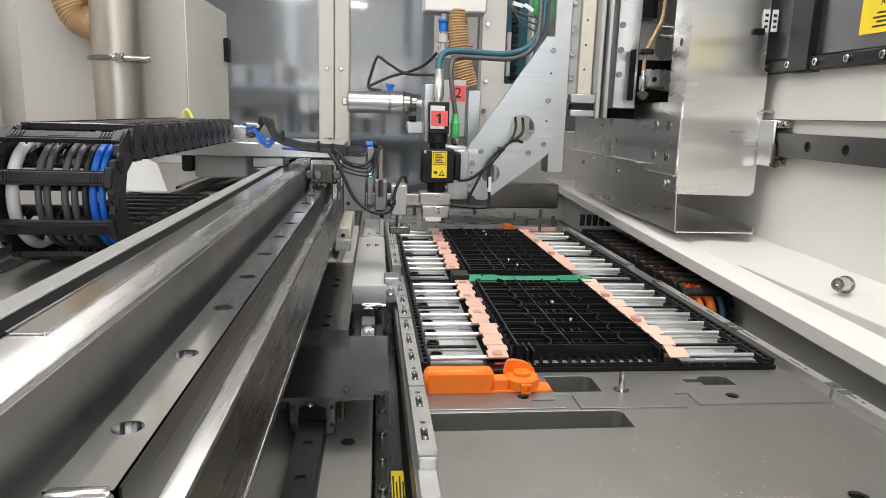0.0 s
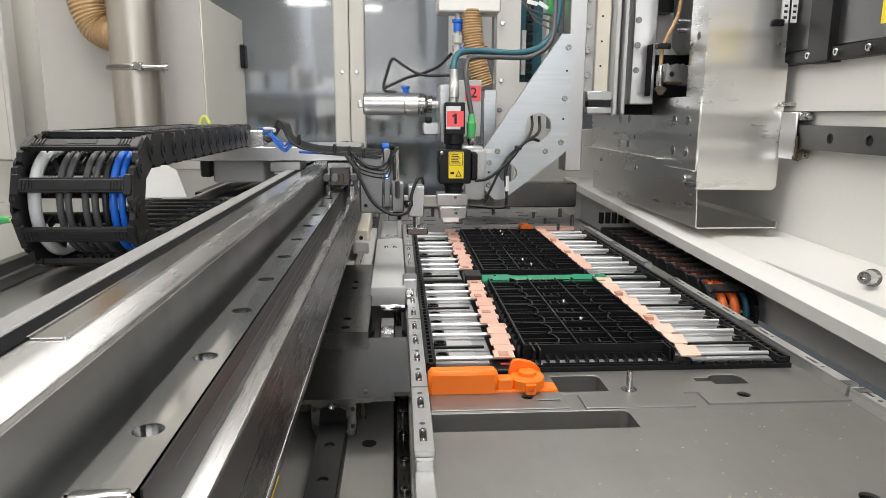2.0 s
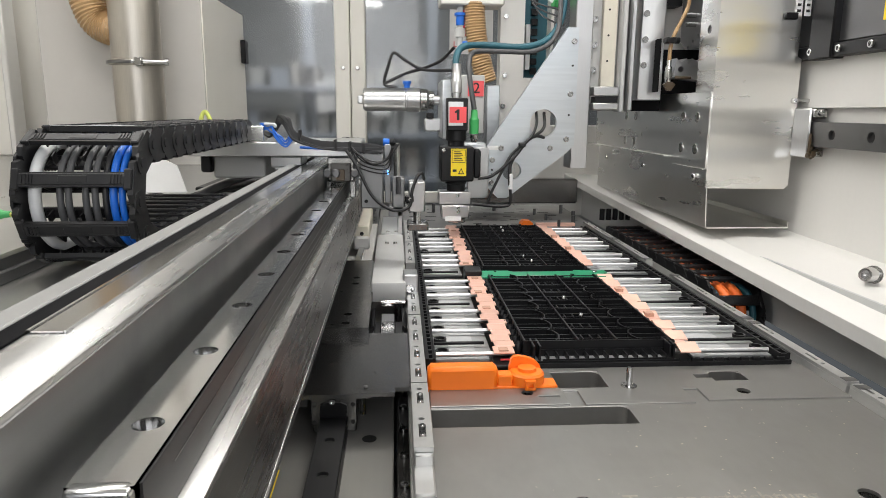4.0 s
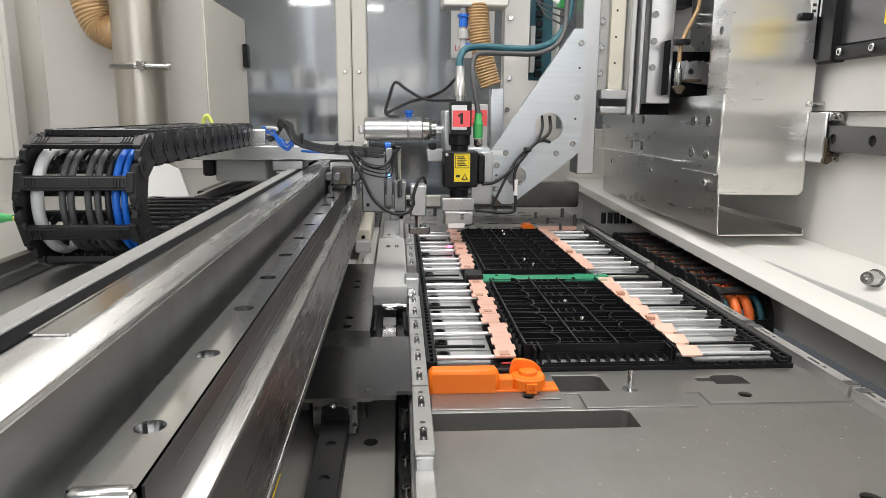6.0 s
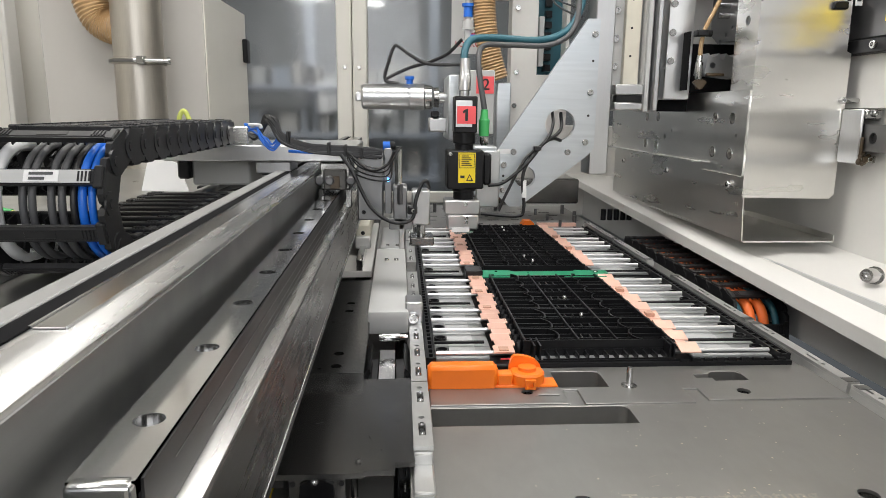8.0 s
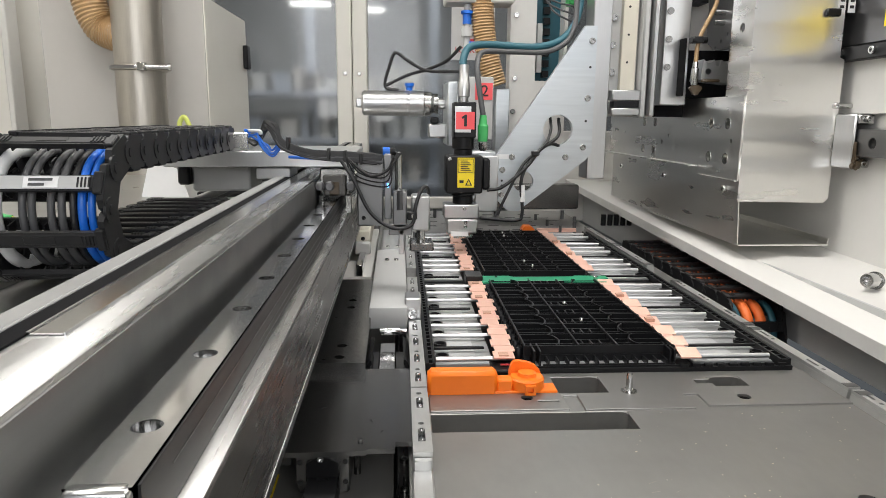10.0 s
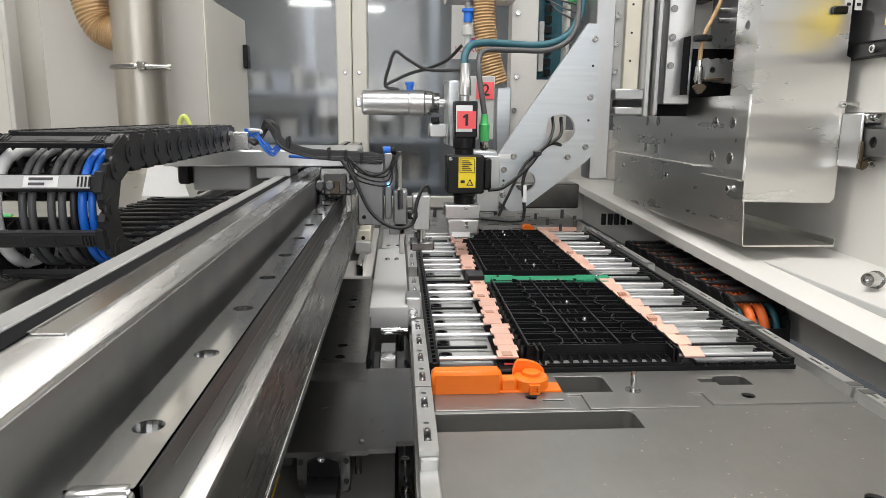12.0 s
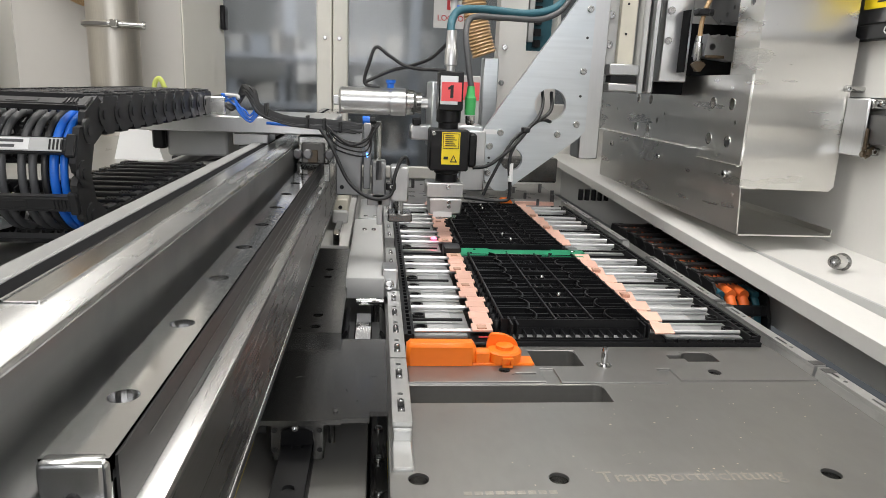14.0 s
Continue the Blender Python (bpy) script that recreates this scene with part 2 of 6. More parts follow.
def box(bm, x0, x1, y0, y1, z0, z1, bev=0.0, seg=1):
    r = bmesh.ops.create_cube(bm, size=1)
    vs = r["verts"]
    for v in vs:
        v.co = Vector((x0 + (v.co.x + 0.5) * (x1 - x0), y0 + (v.co.y + 0.5) * (y1 - y0), z0 + (v.co.z + 0.5) * (z1 - z0)))
    if bev:
        es = list({e for v in vs for e in v.link_edges})
        bmesh.ops.bevel(bm, geom=es, offset=bev, segments=seg, affect="EDGES", profile=0.5)
    return bm


def B(*a, **k):
    return box(bmesh.new(), *a, **k)


def cyl(bm, p0, p1, r0, r1=None, seg=20, cap=True):
    p0, p1 = Vector(p0), Vector(p1)
    r1 = r0 if r1 is None else r1
    d = p1 - p0
    m = Matrix.Translation((p0 + p1) / 2) @ d.to_track_quat("Z", "Y").to_matrix().to_4x4()
    bmesh.ops.create_cone(bm, cap_ends=cap, segments=seg, radius1=r0, radius2=r1, depth=d.length, matrix=m)
    return bm


def C(*a, **k):
    return cyl(bmesh.new(), *a, **k)


def turned(bm, p0, axis, profile, seg=24):
    """A lathe: (distance along axis, radius) rows from p0."""
    q = Vector(axis).to_track_quat("Z", "Y").to_matrix()
    rings = []
    for h, r in profile:
        rings.append([bm.verts.new(Vector(p0) + q @ Vector((r * math.cos(a), r * math.sin(a), h)))
                      for a in (2 * math.pi * i / seg for i in range(seg))])
    for a, b in zip(rings, rings[1:]):
        for i in range(seg):
            bm.faces.new((a[i], a[(i + 1) % seg], b[(i + 1) % seg], b[i]))
    bm.faces.new(rings[0])
    bm.faces.new(rings[-1])
    return bm


def spline(pts, n=8):
    pts = [Vector(p) for p in pts]
    ext = [2 * pts[0] - pts[1]] + pts + [2 * pts[-1] - pts[-2]]
    out = []
    for i in range(1, len(ext) - 2):
        a, b, c, d = ext[i - 1:i + 3]
        for k in range(n):
            t = k / n
            out.append(0.5 * ((2 * b) + (c - a) * t + (2 * a - 5 * b + 4 * c - d) * t * t + (3 * b - a - 3 * c + d) * t ** 3))
    return out + [pts[-1]]


def sweep(bm, pts, r, seg=10, n=8, ribs=0.0):
    path = spline(pts, n)
    rings = []
    up = Vector((0.13, 0.27, 0.95)).normalized()
    for i, p in enumerate(path):
        d = (path[min(i + 1, len(path) - 1)] - path[max(i - 1, 0)]).normalized()
        side = d.cross(up).normalized()
        up = side.cross(d).normalized()
        rr = r * (1 + ribs * (i % 2))
        rings.append([bm.verts.new(p + rr * (side * math.cos(a) + up * math.sin(a))) for a in (2 * math.pi * k / seg for k in range(seg))])
    for a, b in zip(rings, rings[1:]):
        for i in range(seg):
            bm.faces.new((a[i], a[(i + 1) % seg], b[(i + 1) % seg], b[i]))
    bm.faces.new(rings[0])
    bm.faces.new(rings[-1])
    return bm


def S(*a, **k):
    return sweep(bmesh.new(), *a, **k)


def circle(x, y, r, n=20):
    return [(x + r * math.cos(2 * math.pi * i / n), y + r * math.sin(2 * math.pi * i / n)) for i in range(n)]


def sheet(bm, outer, holes, place, thick):
    """A flat plate with holes: 2D loops put into space by place(u, v, depth)."""
    edges, loops = [], []
    for loop in (outer, *holes):
        vs = [bm.verts.new(place(u, v, 0)) for u, v in loop]
        loops.append(vs)
        edges += [bm.edges.new((vs[i], vs[(i + 1) % len(vs)])) for i in range(len(vs))]
    faces = [g for g in bmesh.ops.triangle_fill(bm, edges=edges, use_beauty=True)["geom"] if isinstance(g, bmesh.types.BMFace)]
    back = {}
    for vs, loop in zip(loops, (outer, *holes)):
        for v, (a, b) in zip(vs, loop):
            back[v] = bm.verts.new(place(a, b, thick))
    for f in faces:
        bm.faces.new([back[v] for v in reversed(f.verts)])
    for vs in loops:
        for i in range(len(vs)):
            a, b = vs[i], vs[(i + 1) % len(vs)]
            bm.faces.new((a, b, back[b], back[a]))
    return bm


def facing_y(y):
    return lambda u, v, d: Vector((u, y + d, v))


def facing_x(x):
    return lambda u, v, d: Vector((x + d, u, v))


def facing_z(z):
    return lambda u, v, d: Vector((u, v, z - d))


def pocket_plate(bm, xs, ys, z, low, bottom):
    """A milled plate: the cells of the grid xs by ys lie at z, or at low(x, y) where that gives a height."""
    hs = {}
    for i in range(len(xs) - 1):
        for j in range(len(ys) - 1):
            h = low((xs[i] + xs[i + 1]) / 2, (ys[j] + ys[j + 1]) / 2)
            hs[i, j] = z if h is None else h

    def quad(*co):
        bm.faces.new([bm.verts.new(c) for c in co])

    for (i, j), h in hs.items():
        x0, x1, y0, y1 = xs[i], xs[i + 1], ys[j], ys[j + 1]
        quad((x0, y0, h), (x1, y0, h), (x1, y1, h), (x0, y1, h))
        for (a, b), (p, q) in (((i + 1, j), ((x1, y0), (x1, y1))), ((i, j + 1), ((x1, y1), (x0, y1))), ((i - 1, j), ((x0, y1), (x0, y0))), ((i, j - 1), ((x0, y0), (x1, y0)))):
            g = hs.get((a, b), bottom)
            if g < h:
                quad((*p, g), (*q, g), (*q, h), (*p, h))
    bmesh.ops.remove_doubles(bm, verts=bm.verts, dist=1e-5)
    return bm


def bolt(parent, p, axis, r=0.0045, h=0.004, mat=None, name="bolt"):
    """A socket-head screw whose head stands on p and points along axis."""
    bm = turned(bmesh.new(), p, axis, [(0, r), (h * 0.8, r), (h, r * 0.86), (h, r * 0.55), (h * 0.4, r * 0.5)], 12)
    return part(name, bm, mat or POLISHED, parent, "", True)


def lettering(name, body, size, m, mat, parent, depth=0.0002, bold=0.006):
    data = bpy.data.curves.new(name, "FONT")
    data.body, data.size, data.align_x, data.align_y, data.extrude = body, size, "CENTER", "CENTER", depth
    data.offset = size * bold
    tmp = new(name + "_outline", data)
    bpy.context.view_layer.update()
    me = bpy.data.meshes.new_from_object(tmp.evaluated_get(bpy.context.evaluated_depsgraph_get()))
    bpy.data.objects.remove(tmp)
    me.transform(Matrix.Translation(-ORIGIN[parent]) @ m)
    me.materials.clear()
    me.materials.append(mat)
    ob = new(name, me)
    ob.parent = parent
    ORIGIN[ob] = ORIGIN[parent]
    return ob


FRONT = pose(0, 0, 0, 90, 0, 0)

# ---- setting ----
setting("floor", B(-1.6, 1.2, -1.2, 2.6, -0.05, 0.0), DARK_STEEL, "dark steel floor of the machine cell", "floor")
setting("ceiling", B(-1.6, 1.2, -1.2, 2.6, 2.35, 2.4), WHITE, "white ceiling of the machine cell", "ceiling")
setting("wall_west", B(-1.66, -1.6, -1.2, 2.6, 0, 2.35), OFFWHITE, "cream painted cell wall", "wall")
setting("wall_south", B(-1.6, 1.2, -1.26, -1.2, 0, 2.35), OFFWHITE, "cream painted cell wall", "wall")
setting("machine_bed", B(-0.30, 0.53, -0.2, 2.4, 0.55, 0.82, 0.004), DARK_STEEL, "dark steel machine bed under the slides", "machine bed")


def east_wall():
    bm = B(0.822, 0.90, -0.2, 2.6, 1.1985, 2.35)
    setting("wall_east_upper", bm, WHITE, "white painted machine wall above the guide rail", "wall")
    setting("wall_east", B(0.834, 0.90, -0.2, 2.6, 0.82, 1.1975), WHITE, "white painted machine wall below the guide rail", "wall")
    bm = bmesh.new()
    for y in (-0.2, 2.6):
        d = 0.034 * (y - 1.13)
        bm.verts.new((0.604, y, 0.930 + d)), bm.verts.new((0.834, y, 0.938 + d * 0.6)), bm.verts.new((0.834, y, 0.931 + d * 0.6)), bm.verts.new((0.606, y, 0.920 + d))
        bm.verts.new((0.606, y, 0.906 + d)), bm.verts.new((0.600, y, 0.906 + d)), bm.verts.new((0.600, y, 0.927 + d))
    bm.verts.ensure_lookup_table()
    for i in range(7):
        bm.faces.new([bm.verts[k] for k in (i, (i + 1) % 7, 7 + (i + 1) % 7, 7 + i)])
    bm.faces.new([bm.verts[k] for k in range(7)])
    bm.faces.new([bm.verts[k] for k in range(7, 14)])
    setting("trim_ledge", bm, WHITE, "white folded sheet-metal ledge along the wall", "ledge")
    setting("wall_trough", B(0.668, 0.673, -0.2, 2.6, 0.82, 0.93), GREY, "grey sheet wall of the cable trough", "wall")


east_wall()


def far_wall():
    y = 2.45
    for i, (x0, x1) in enumerate(((-0.202, -0.1505), (-0.148, -0.098))):
        setting("window_post_%d" % (i + 1), B(x0, x1, y - 0.045, y + 0.03, 0.3, 2.35, 0.004), POST, "cream painted window post with small screws", "post")
    for x in (-0.174, -0.126):
        for z in (1.327, 1.62):
            tagged(bolt(None, (x, y - 0.045, z), (0, -1, 0), 0.007, 0.003, STEEL, "post_screw"), "small steel screw in the window post", "screw", "post screws")
    setting("wall_north_low", B(-1.6, 1.2, y + 0.0, y + 0.05, 0, 0.86), GREY, "grey panel below the machine window", "wall")
    for i, (x0, x1) in enumerate(((-0.62, -0.202), (-0.098, 1.2))):
        win = tagged(new("window_%d" % (i + 1)), "large tinted machine window looking into a hall", "window", kind="structure")
        ORIGIN[win] = Vector()
        pane = part("pane", B(x0, x1, y, y + 0.006, 0.86, 2.35), GLASS, win)
        pane.visible_shadow = False
        part("window_rail", B(x0, x1, y - 0.02, y + 0.02, 0.86, 0.9, 0.003), OFFWHITE, win)
    setting("backdrop", B(-2.6, 2.2, 5.0, 5.05, 0, 2.6), HALL, "dim grey far hall behind the glass", "backdrop")
    setting("hall_ceiling", B(-2.6, 2.2, 2.51, 5.05, 2.6, 2.65), WHITE, "white hall ceiling far behind the glass", "ceiling")
    # unseen fill light, added to set how bright the hall looks
    area_lamp("hall_fill_light", look((-0.3, 3.6, 2.2), (-0.3, 4.2, 0.8)), 2.4, 0.5, 24)
    setting("wall_north", B(-1.6, -0.62, y, y + 0.05, 0.86, 2.35), OFFWHITE, "cream painted wall beside the window", "wall")


far_wall()

# ---- left beam with guide rail ----
BEAM_Y0, BEAM_Y1 = -0.15, 2.3
beam = thing("machine_beam", "long machined steel beam with a polished top", "beam", (-0.12, 0.2, 1.0))
part("beam_body", B(-0.110, -0.0712, 0.20, BEAM_Y1, 0.988, 1.0440, 0.0010, 2), BAR_TOP, beam, "", True)
# dark sheets on the beam front: its dark reflections are put into the colour
part("front_face", B(-0.0711, -0.0701, 0.20, BEAM_Y1, 1.0175, 1.0425), FRONT_DARK, beam, "beam front darkened for its dark reflections")
part("front_face", sheet(bmesh.new(), [(-0.0711, 0.987), (-0.0690, 0.987), (-0.0701, 1.0170), (-0.0711, 1.0170)], [], facing_y(0.20), BEAM_Y1 - 0.20), FRONT_DARK, beam, "beam front darkened for its dark reflections")
part("lower_flange", B(-0.112, -0.0705, 0.20, BEAM_Y1, 0.972, 0.986, 0.001), DARK_STEEL, beam, "", True)
part("edge_strip", B(-0.0704, -0.0680, 0.20, BEAM_Y1, 0.9835, 0.9868, 0.0005), POLISHED, beam, "bright worn lower edge", True)
# black sheet over the rail flank, painted as the dark it reflects
part("rail_flank", B(-0.0819, -0.0809, 0.2300, BEAM_Y1, 1.0443, 1.0686), OXIDE_AND_SHADE, beam, "rail flank blackened for its dark reflection")
for y, z in ((0.31, 1.0480), (0.42, 1.0525), (0.26, 1.0595)):
    part("flank_line", B(-0.0808, -0.0806, y, BEAM_Y1, z, z + 0.0004), RAIL_GREY, beam, "bright worn line")
part("upper_bar", B(-0.168, -0.1150, BEAM_Y0, BEAM_Y1, 0.99, 1.0985, 0.0014, 2), BAR_TOP, beam, "tall bar with a polished top", True)
# thin dark sheet paints the dark reflection on the bar's side
part("bar_side", B(-0.1149, -0.1138, BEAM_Y0, BEAM_Y1, 0.99, 1.0958), BAR_SHADE, beam, "bar side darkened for its dark reflections")
part("cover_lip", B(-0.171, -0.1575, BEAM_Y0, BEAM_Y1, 1.0985, 1.1008, 0.001), LIP, beam, "grey lip", True)
part("seal_groove", B(-0.1575, -0.1470, BEAM_Y0, BEAM_Y1, 1.0985, 1.0995), MATTE, beam, "black seal strip")
part("tape_edge", B(-0.1470, -0.1458, 0.294, BEAM_Y1, 1.0985, 1.1002), POLISHED, beam)
part("scale_tape", B(-0.1456, -0.1322, 0.294, BEAM_Y1, 1.0985, 1.0996, 0.0004), STEEL, beam, "thin steel scale tape")
part("tape_edge", B(-0.1320, -0.1314, 0.294, BEAM_Y1, 1.0985, 1.1000), POLISHED, beam)


def guide_rail(name, label, x, z_top, width, height, y0, y1, pitch, first, hole_r, mat, sideways=None):
    """A profiled rail along y with counterbored holes; its top faces up, or towards -x where sideways is the x of its top."""
    rail = thing(name, label, "guide rail", (x, y0, z_top))
    h = width / 2
    prof = [(-h, 0), (-h, -height * 0.22), (-h * 0.93, -height * 0.4), (-h * 0.93, -height * 0.55), (-h, -height * 0.72), (-h, -height), (h, -height),
            (h, -height * 0.72), (h * 0.93, -height * 0.55), (h * 0.93, -height * 0.4), (h, -height * 0.22), (h, 0)]

    def put(u, v, y):
        return Vector((x + u, y, z_top + v)) if sideways is None else Vector((sideways - v, y, z_top + u))

    bm = bmesh.new()
    a = [bm.verts.new(put(u, v, y0)) for u, v in prof]
    b = [bm.verts.new(put(u, v, y1)) for u, v in prof]
    for i in range(len(prof) - 1):
        bm.faces.new((a[i], a[i + 1], b[i + 1], b[i]))
    bm.faces.new(a), bm.faces.new(b)
    ys = [first + k * pitch for k in range(int((y1 - first) / pitch) + 1) if first + k * pitch < y1 - hole_r]
    outer = [(-h, y0), (h, y0), (h, y1), (-h, y1)]
    sheet(bm, outer, [circle(0, y, hole_r, 18) for y in ys], lambda u, v, d: put(u, -d, v), hole_r * 1.5)
    part("rail_body", bm, mat, rail, "", False)
    if sideways is None:
        part("rail_end", B(x - h, x + h, y0 - 0.0035, y0 + 0.004, z_top - height, z_top + 0.0002, 0.0024, 4), mat, rail, "rounded bright rail end", True)
        part("end_hole", C((x, y0 - 0.0045, z_top - height * 0.5), (x, y0 - 0.003, z_top - height * 0.5), h * 0.22, seg=12), INK, rail)
    for y in ys:
        bm = bmesh.new()
        cyl(bm, put(0, -hole_r * 0.75, y), put(0, -hole_r * 0.6, y), hole_r * 1.02, seg=16)
        part("hole_plug", bm, SLIDE if mat == POLISHED else INK, rail)
    return rail


guide_rail("linear_rail", "ground steel guide rail with counterbored screw holes", -0.0929, 1.07, 0.0218, 0.0262, 0.226, 2.3, 0.08, 0.27, 0.0060, POLISHED)
guide_rail("linear_rail", "dark steel guide rail below the tray slide", -0.0630, 0.878, 0.0265, 0.022, 0.2, 2.3, 0.0625, 0.5, 0.0052, OXIDE_AND_SHADE)
guide_rail("linear_rail", "heavy steel guide rail on the white wall", 0.83, 1.1485, 0.046, 0.03, -0.2, 2.4, 0.105, 0.594, 0.0095, RAIL_GREY, 0.80)

# ---- lower slide ----
setting("base_plate", B(-0.135, -0.002, 0.1, 2.3, 0.82, 0.856, 0.001), PALE, "pale grey base plate with countersunk holes", "base plate")
setting("base_channel", B(0.001, 0.029, 0.1, 2.3, 0.82, 0.85, 0.001), FRONT_DARK, "dark steel channel with small screws", "channel")
for y in (0.48, 0.668):
    tagged(part("countersunk_hole", C((-0.027, y, 0.8555), (-0.027, y, 0.8564), 0.0075, seg=20), INK, None), "dark countersunk hole in the base plate", "hole", "base plate holes")
for k in range(9):
    tagged(bolt(None, (0.0085, 0.42 + k * 0.055, 0.85), (0, 0, 1), 0.0048, 0.004, STEEL, "cap_screw"), "small steel cap screw in the base channel", "screw", "channel screws")

lab = tagged(part("warning_label", B(0.0165, 0.0285, 0.545, 0.618, 0.8503, 0.8508), YELLOW, None), "yellow warning label on the base channel", "label")
for k in range(4):
    part("print_bar", B(0.0175 + 0.003 * k, 0.019 + 0.003 * k, 0.552, 0.608 - 0.01 * (k % 2), 0.8509, 0.8512), INK, lab)
lab = tagged(part("warning_label", B(-0.1145, -0.1085, 0.52, 0.61, 0.8563, 0.8568), YELLOW, None), "narrow yellow label on the base plate", "label")
for k in range(5):
    part("print_bar", B(-0.113, -0.110, 0.53 + 0.015 * k, 0.537 + 0.015 * k, 0.8569, 0.8572), INK, lab)


def lower_slide():
    s = thing("slide_carriage", "flat grey steel slide plate on a guide rail", "slide", (-0.05, 0.63, 0.9))
    part("front_plate", sheet(bmesh.new(), [(-0.130, 0.655), (-0.0245, 0.655), (-0.0245, 0.658), (-0.0005, 0.658), (-0.0005, 0.670), (0.0155, 0.670), (0.0155, 0.842), (-0.130, 0.842)],
                              [circle(-0.0300, 0.672, 0.0022, 10)], facing_z(0.911), 0.0045), SLIDE, s, "scuffed grey steel cover plate")
    part("plate_screw", turned(bmesh.new(), (-0.0300, 0.672, 0.9095), (0, 0, 1), [(0, 0.0021), (0.003, 0.0021), (0.0036, 0.0014)], 12), RAIL_GREY, s, "", True)
    for x, y, a, w in ((-0.068, 0.742, 0.5, 0.008), (-0.022, 0.712, -1.3, 0.006), (0.004, 0.742, 0.2, 0.005), (-0.012, 0.690, 1.2, 0.004)):
        bm = B(-w / 2, w / 2, -0.0004, 0.0004, 0.9111, 0.9114)
        bmesh.ops.transform(bm, matrix=pose(x, y, 0, 0, 0, math.degrees(a)), verts=bm.verts)
        part("nick", bm, INK, s, "dark nick in the plate")
    bm = sheet(bmesh.new(), [(-0.125, 0.836), (-0.0335, 0.832), (-0.0335, 1.217), (-0.125, 1.217)],
               [circle(-0.0628, y, 0.0058, 16) for y in (0.8516, 0.8894, 1.0507, 1.0883)] + [circle(-0.0797, y, 0.0022, 10) for y in (0.845, 1.0036)], facing_z(0.922), 0.012)
    part("rear_plate", bm, SLIDE, s, "flat ground steel plate with screw holes")
    part("rear_plate_base", B(-0.113, -0.035, 0.846, 1.215, 0.895, 0.909), DARK_STEEL, s)
    part("bearing_block", B(-0.0855, -0.0405, 0.678, 0.76, 0.859, 0.906, 0.002), SLIDE, s, "", True)
    part("end_plate", sheet(bmesh.new(), [(-0.0855, 0.872), (-0.0800, 0.864), (-0.0775, 0.864), (-0.0775, 0.885), (-0.0485, 0.885), (-0.0485, 0.864), (-0.0460, 0.864), (-0.0405, 0.872), (-0.0405, 0.9060), (-0.0855, 0.9060)],
                            [], facing_y(0.672), 0.006), SLIDE, s, "grey bearing end plate")
    part("end_seal", sheet(bmesh.new(), [(-0.0765, 0.880), (-0.0495, 0.880), (-0.0495, 0.893), (-0.056, 0.896), (-0.070, 0.896), (-0.0765, 0.893)], [], facing_y(0.669), 0.003), BLACK, s, "black rubber seal")
    for x in (-0.0825, -0.0435):
        for z in (0.893, 0.874):
            part("end_hole", C((x, 0.6712, z), (x, 0.6722, z), 0.0024, seg=10), INK, s)
    bolt(s, (-0.0640, 0.669, 0.8985), (0, -1, 0), 0.0036, 0.004, POLISHED, "grease_nipple")
    part("drip_bolt", C((-0.0325, 0.664, 0.886), (-0.0325, 0.664, 0.9062), 0.003, seg=10), STEEL, s)
    # black block put in as the shade below the cover plate
    part("under_step", B(-0.130, -0.0885, 0.664, 0.80, 0.895, 0.9060), INK, s, "black block for the shade in the gap under the plate")
    # clamp between the slide and the tray
    part("clamp_body", B(-0.032, 0.014, 0.846, 0.96, 0.872, 0.889, 0.003), DARK_STEEL, s, "", True)
    part("clamp_web", B(-0.0205, 0.0000, 0.852, 0.955, 0.8895, 0.902, 0.0015), POLISHED, s, "bright saddle between the jaws", True)
    for x, d in ((-0.027, 1), (0.0085, -1)):
        arc = [math.radians(-85 + 170 * k / 10) for k in range(11)]
        ring = [(x - d * 0.008 * math.cos(a), 0.8985 + 0.0155 * math.sin(a)) for a in arc] + [(x - d * 0.003 * math.cos(a), 0.8985 + 0.0100 * math.sin(a)) for a in reversed(arc)]
        bm = sheet(bmesh.new(), ring, [], facing_y(0.862), 0.083)
        part("clamp_jaw", bm, BLACK, s, "curved black clamp jaw", True)
    part("clamp_pin", turned(bmesh.new(), (-0.020, 0.952, 0.9185), (1, 0, 0), [(0, 0.0040), (0.006, 0.0050), (0.024, 0.0050), (0.026, 0.0036), (0.034, 0.0036)], 14), POLISHED, s, "", True)
    part("clamp_foot", B(-0.028, 0.013, 0.844, 0.862, 0.8895, 0.8995, 0.001), POLISHED, s, "", True)
    return s


SLIDER = lower_slide()


